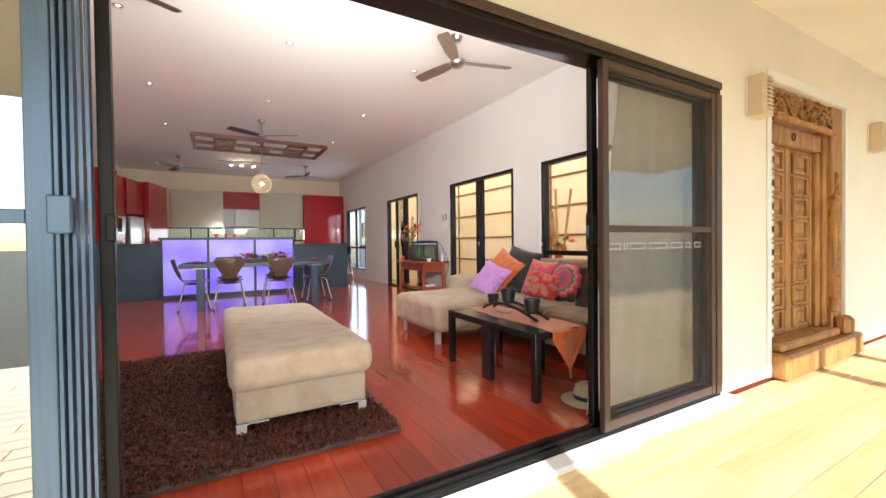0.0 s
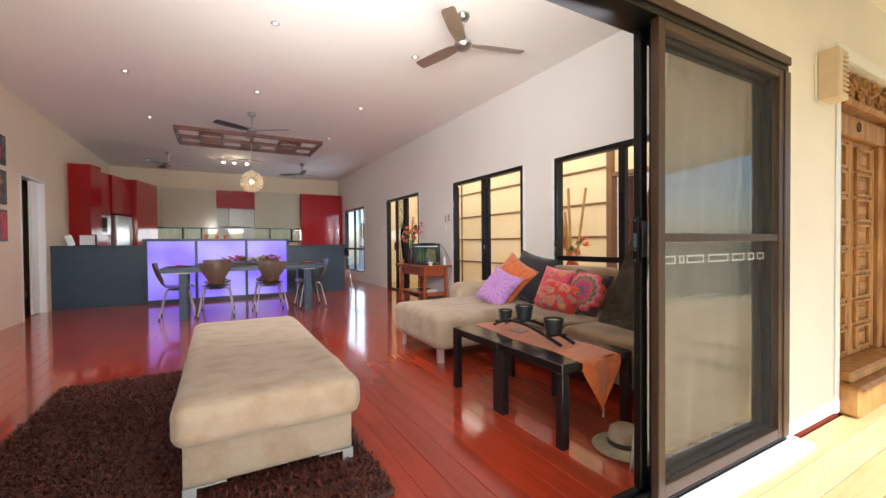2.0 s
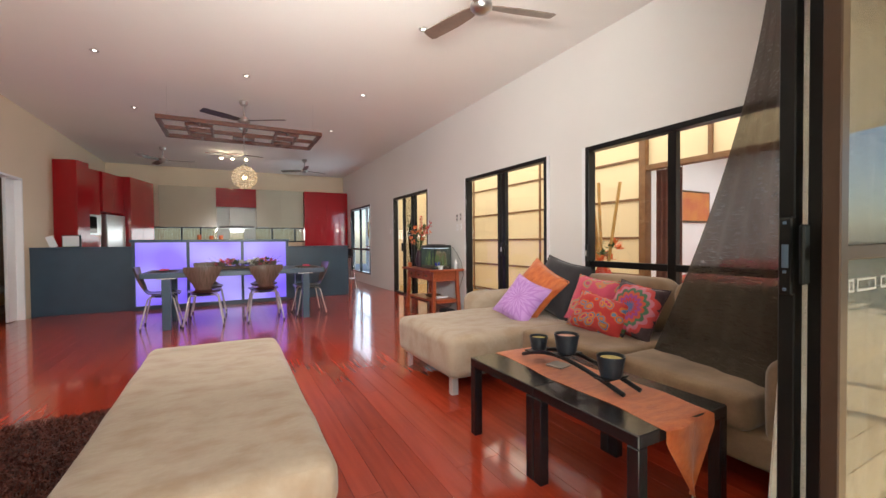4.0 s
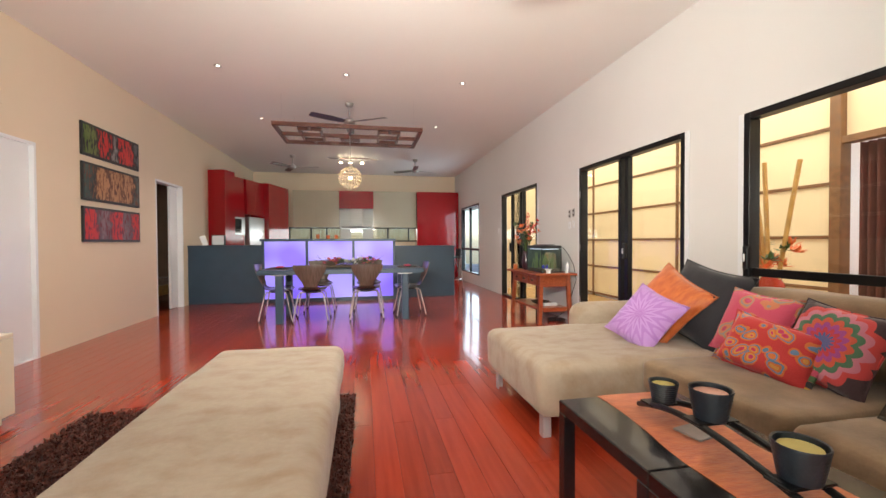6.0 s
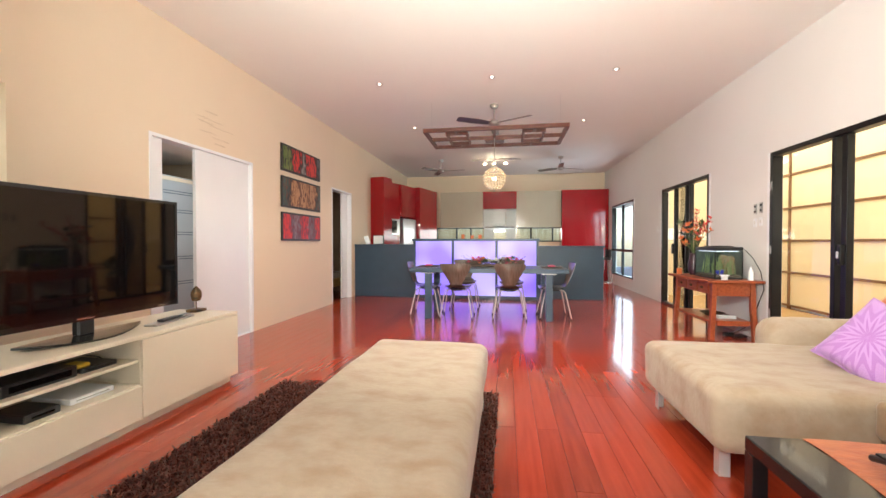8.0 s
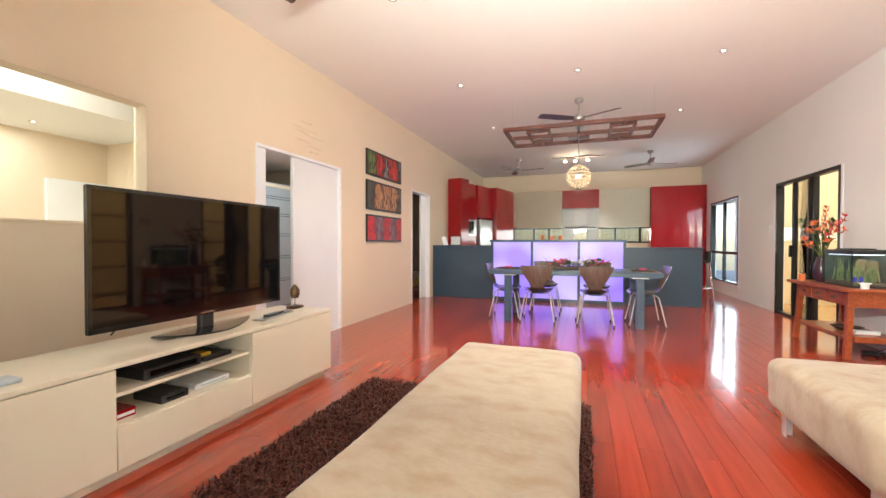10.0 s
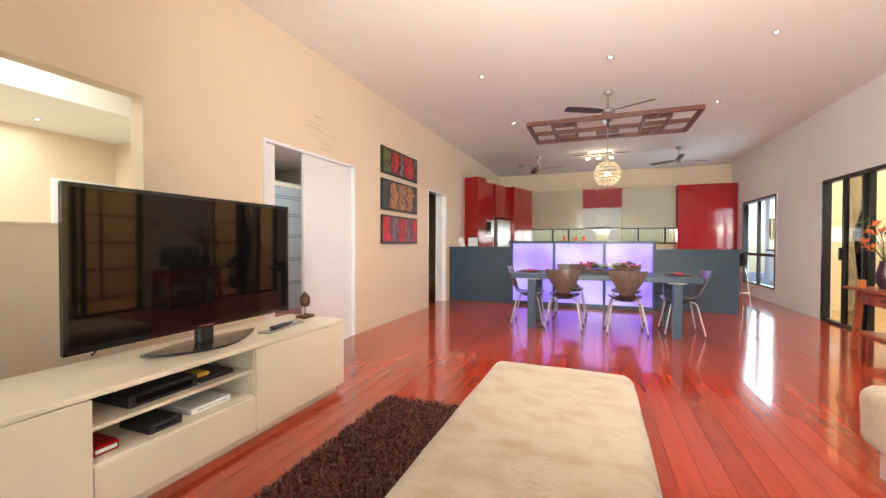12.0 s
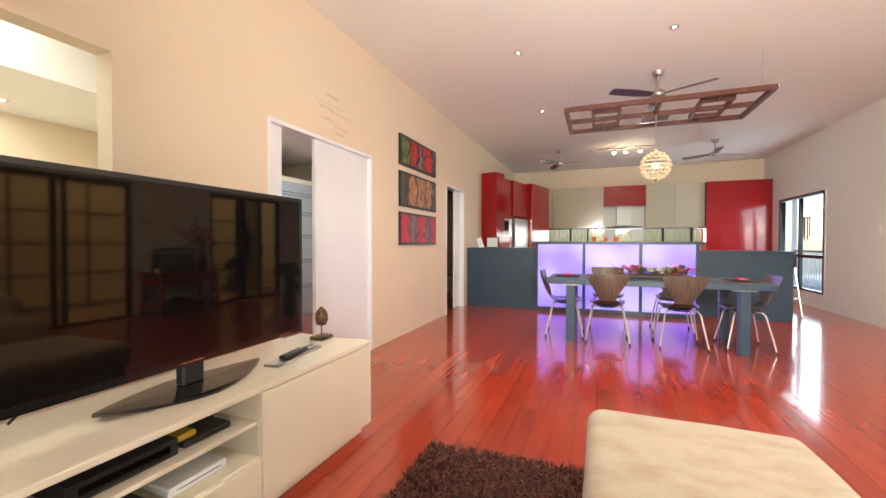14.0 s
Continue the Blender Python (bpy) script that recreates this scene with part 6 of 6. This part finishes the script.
part("card", B(-0.118, -0.009, 0.012, 0.105, -0.006, 0.188), M_WHITE, pf)
pk = thing("card", "white folded card leaning beside the photo frame", "card", at=(-0.62, 11.95, 1.09))
part("sheet", B(-0.05, -0.002, 0, 0.05, 0.002, 0.19), M_WHITE, pk)
pk.matrix_basis = pose(-0.62, 11.95, 1.09, 0, -18, 25)
for x, m, h in ((1.40, M_ORANGE, 0.09), (1.60, M_FLOWER, 0.07), (1.76, M_FLOWER, 0.08)):
    j = thing("glass_jar", "small amber and red glass jar on the bar top", "jar", "jars on the bar", at=(x, 12.1, 1.205))
    part("glass", lathe(bmesh.new(), [(0.001, 0), (0.034, 0), (0.038, h), (0.034, h + 0.004), (0.001, h - 0.01)], 18), m, j)
kt = thing("toaster", "pink kitchen box standing on the back bench", "box", at=(3.05, 16.1, 0.94))
part("case", B(-0.13, -0.08, 0, 0.13, 0.08, 0.17, bev=0.015), mat("pink_box", (0.5, 0.16, 0.13), 0.5), kt)

# ---- hall and far bedroom ----
hv = thing("bamboo_vase", "red vase with tall bamboo canes and red flowers", "vase", at=(5.85, 6.55, 0))
part("stand", B(-0.14, -0.14, 0, 0.14, 0.14, 0.55, bev=0.006), M_REDWOOD, hv)
part("vase", lathe(bmesh.new(), [(0.001, 0.55), (0.06, 0.55), (0.10, 0.65), (0.10, 0.74), (0.06, 0.82), (0.07, 0.84), (0.001, 0.82)], 22), mat("red_glaze", (0.42, 0.04, 0.02), 0.25), hv, smooth=60)
for dx, dy, h in ((0.02, -0.22, 1.80), (-0.02, 0.05, 1.82), (0.03, 0.26, 1.66), (0.0, 0.12, 1.40), (0.05, 0.18, 1.50)):
    part("cane", tube(bmesh.new(), [(dx * 0.2, dy * 0.2, 0.7), (dx * 0.6, dy * 0.6, (0.7 + h) / 2), (dx, dy, h)], 0.018, 8), M_BAMBOO, hv)
for k in range(18):
    bm = bmesh.new()
    a, h, sp = rs.uniform(0, 6.28), rs.uniform(0.88, 1.12), rs.uniform(0.05, 0.22)
    blob_petals(bm, (sp * math.cos(a), sp * math.sin(a), h), 0.11, 14, rs, 0.9)
    part("bloom" if k % 3 else "leaf", bm, M_FLOWER if k % 3 else M_GREEN, hv, smooth=None)
hp = thing("hall_plant", "small green plant in a pot in the hall", "plant", at=(6.5, 11.7, 0))
part("pot", lathe(bmesh.new(), [(0.001, 0), (0.12, 0), (0.16, 0.32), (0.14, 0.33), (0.001, 0.28)], 20), M_REDWOOD, hp)
for k in range(12):
    bm = bmesh.new()
    blob_petals(bm, (rs.uniform(-0.12, 0.12), rs.uniform(-0.12, 0.12), rs.uniform(0.35, 0.75)), 0.2, 14, rs, 0.8)
    part("leaf", bm, M_GREEN, hp, smooth=None)
cu = thing("bedroom_curtain", "dark maroon gathered curtain in the bedroom opening", "curtain")
part("cloth", sheet(bmesh.new(), lambda u, v: Vector((7.20 + 0.035 * math.sin(u * 30), 6.42 + 0.34 * u, 2.10 - 2.08 * v)), 60, 6, 0.002), M_MAROON, cu, smooth=80)
pa = thing("bedroom_painting", "framed abstract painting in orange tones", "picture")
part("frame", B(8.02, 6.97, 1.40, 8.86, 6.999, 1.90, bev=0.004), M_TWIG, pa)
part("canvas", B(8.05, 6.966, 1.43, 8.83, 6.97, 1.87), mat("orange_abstract", (0.62, 0.26, 0.06), 0.6, grain=0.3, scale=5, second=(0.5, 0.12, 0.05)), pa)
bd = thing("bed_far", "bed with red patterned cover in the far bedroom", "bed")
bd.name = "bed"
part("base", B(7.7, 5.5, 0.0, 9.3, 6.9, 0.35, bev=0.01), M_REDWOOD, bd)
part("cover", soft(bmesh.new(), 7.66, 5.45, 0.33, 9.32, 6.9, 0.62, p=3, n=10, lump=0.02), M_PAISLEY, bd, smooth=60)
for y in (6.0, 6.55):
    part("pillow", soft(bmesh.new(), 8.75, y - 0.25, 0.6, 9.25, y + 0.25, 0.82, p=2.4, n=8, lump=0.02), M_PINKC, bd, smooth=60)

# side terrace beyond the far window
struct("terrace", B(5.33, 13.12, -0.2, 12.0, 24.0, -0.02), mat("pale_concrete", (0.72, 0.71, 0.68), 0.8, grain=0.15, scale=2, bump=0.1, bscale=50), "pale concrete side terrace", category="terrace")
rl = thing("terrace_railing", "white railing with dark top rail on the terrace", "railing")
part("top_rail", B(7.1, 13.2, 0.93, 7.16, 20.0, 0.98, bev=0.004), M_DARKP, rl)
for k in range(46):
    part("baluster", B(7.115, 13.25 + k * 0.147, -0.02, 7.145, 13.275 + k * 0.147, 0.93), M_WHITE, rl)
for y in (14.6, 17.2, 19.9):
    part("post", B(7.08, y, -0.02, 7.18, y + 0.1, 2.6, bev=0.004), M_WHITE, rl)
wch = thing("wind_chime", "hanging bamboo wind chime on the terrace", "wind chime")
for k in range(7):
    part("tube", rod(bmesh.new(), (6.3 + 0.06 * math.cos(k * 0.9), 17.0 + 0.06 * math.sin(k * 0.9), 1.35 - 0.05 * (k % 3)), (6.3 + 0.06 * math.cos(k * 0.9), 17.0 + 0.06 * math.sin(k * 0.9), 1.8), 0.012, seg=8), M_BAMBOO, wch)
part("disc", lathe(bmesh.new(), [(0.001, 1.8), (0.08, 1.8), (0.08, 1.83), (0.001, 1.83)], 14, (6.3, 17.0, 0)), M_BAMBOO, wch)
part("cord", rod(bmesh.new(), (6.3, 17.0, 1.83), (6.3, 17.0, 2.6), 0.004, seg=6), M_TWIG, wch)
struct("terrace_roof", B(5.33, 13.12, 2.6, 7.3, 22.0, 2.7), M_WHITE, "white lined terrace roof", category="roof")

# ---- boards of floor and deck ----
def board_mesh(name, lx, ly, h, material, bev=0.002):
    bm = B(-lx / 2, -ly / 2, -h, lx / 2, ly / 2, 0, bev=bev)
    me = bpy.data.meshes.new(name)
    bm.to_mesh(me)
    bm.free()
    me.materials.append(material)
    return me


FW, rndf = 0.130, random.Random(11)
n_rows = int(round((R - L) / FW))
FW = (R - L) / n_rows
lengths = {ln: board_mesh("floorboard", FW - 0.0012, ln - 0.0015, 0.006, M_FLOOR, 0.0010) for ln in (1.2, 1.8, 2.4, 3.0)}
for i in range(n_rows):
    x, y = L + (i + 0.5) * FW, F + 0.14
    while y < 15.7:
        ln = rndf.choice((1.8, 2.4, 3.0, 2.4)) if y > F + 0.2 else rndf.choice((1.2, 1.8, 2.4, 3.0))
        piece("floorboard", lengths[ln], floor, (x, y + ln / 2, 0))
        y += ln
bm = bmesh.new()
for k in range(14):
    box(bm, R + 0.121, F + 0.1 + k * 0.67, -0.006, 7.09, F + 0.1 + (k + 1) * 0.67 - 0.003, 0.0)
struct("floor_hall", bm, mat("pale_hall_boards", (0.62, 0.40, 0.18), 0.25, grain=0.2, scale=4, stretch=(4, 1, 1)), "pale honey timber hall floor", category="floor")
# Unseen pale floor, added to bounce neutral light onto the study ceiling.
struct("floor_study", B(-4.6, F + 0.15, -0.006, L - 0.121, 7.80, 0.0), mat("pale_bounce_floor", (0.58, 0.53, 0.45), 0.9, grain=0.15, scale=6, bump=0.2, bscale=150), "unseen pale study floor added to bounce light", category="floor")
struct("floor_side", B(-4.6, 7.80, -0.006, L - 0.001, 12.5, 0.0), M_FLOOR, "red timber floor of the side rooms", category="floor")
struct("floor_bedroom", B(7.10, F + 0.1, -0.006, 9.4, 12.9, 0.0), M_FLOOR, "timber floor of the far bedroom", category="floor")
DW = 0.135
deck_meshes = [board_mesh("deck_board", ln - 0.003, DW - 0.0035, 0.03, M_DECK, 0.002) for ln in (2.4, 3.6)]
y, i = F - 0.012, 0
while y > 0.1:
    x = -4.5 - rndf.random() * 2
    while x < 9.4:
        k = rndf.randrange(2)
        ln = (2.4, 3.6)[k]
        piece("deck_board", deck_meshes[k], deck, (x + ln / 2, y - DW / 2, -0.025))
        x += ln
    y -= DW
    i += 1
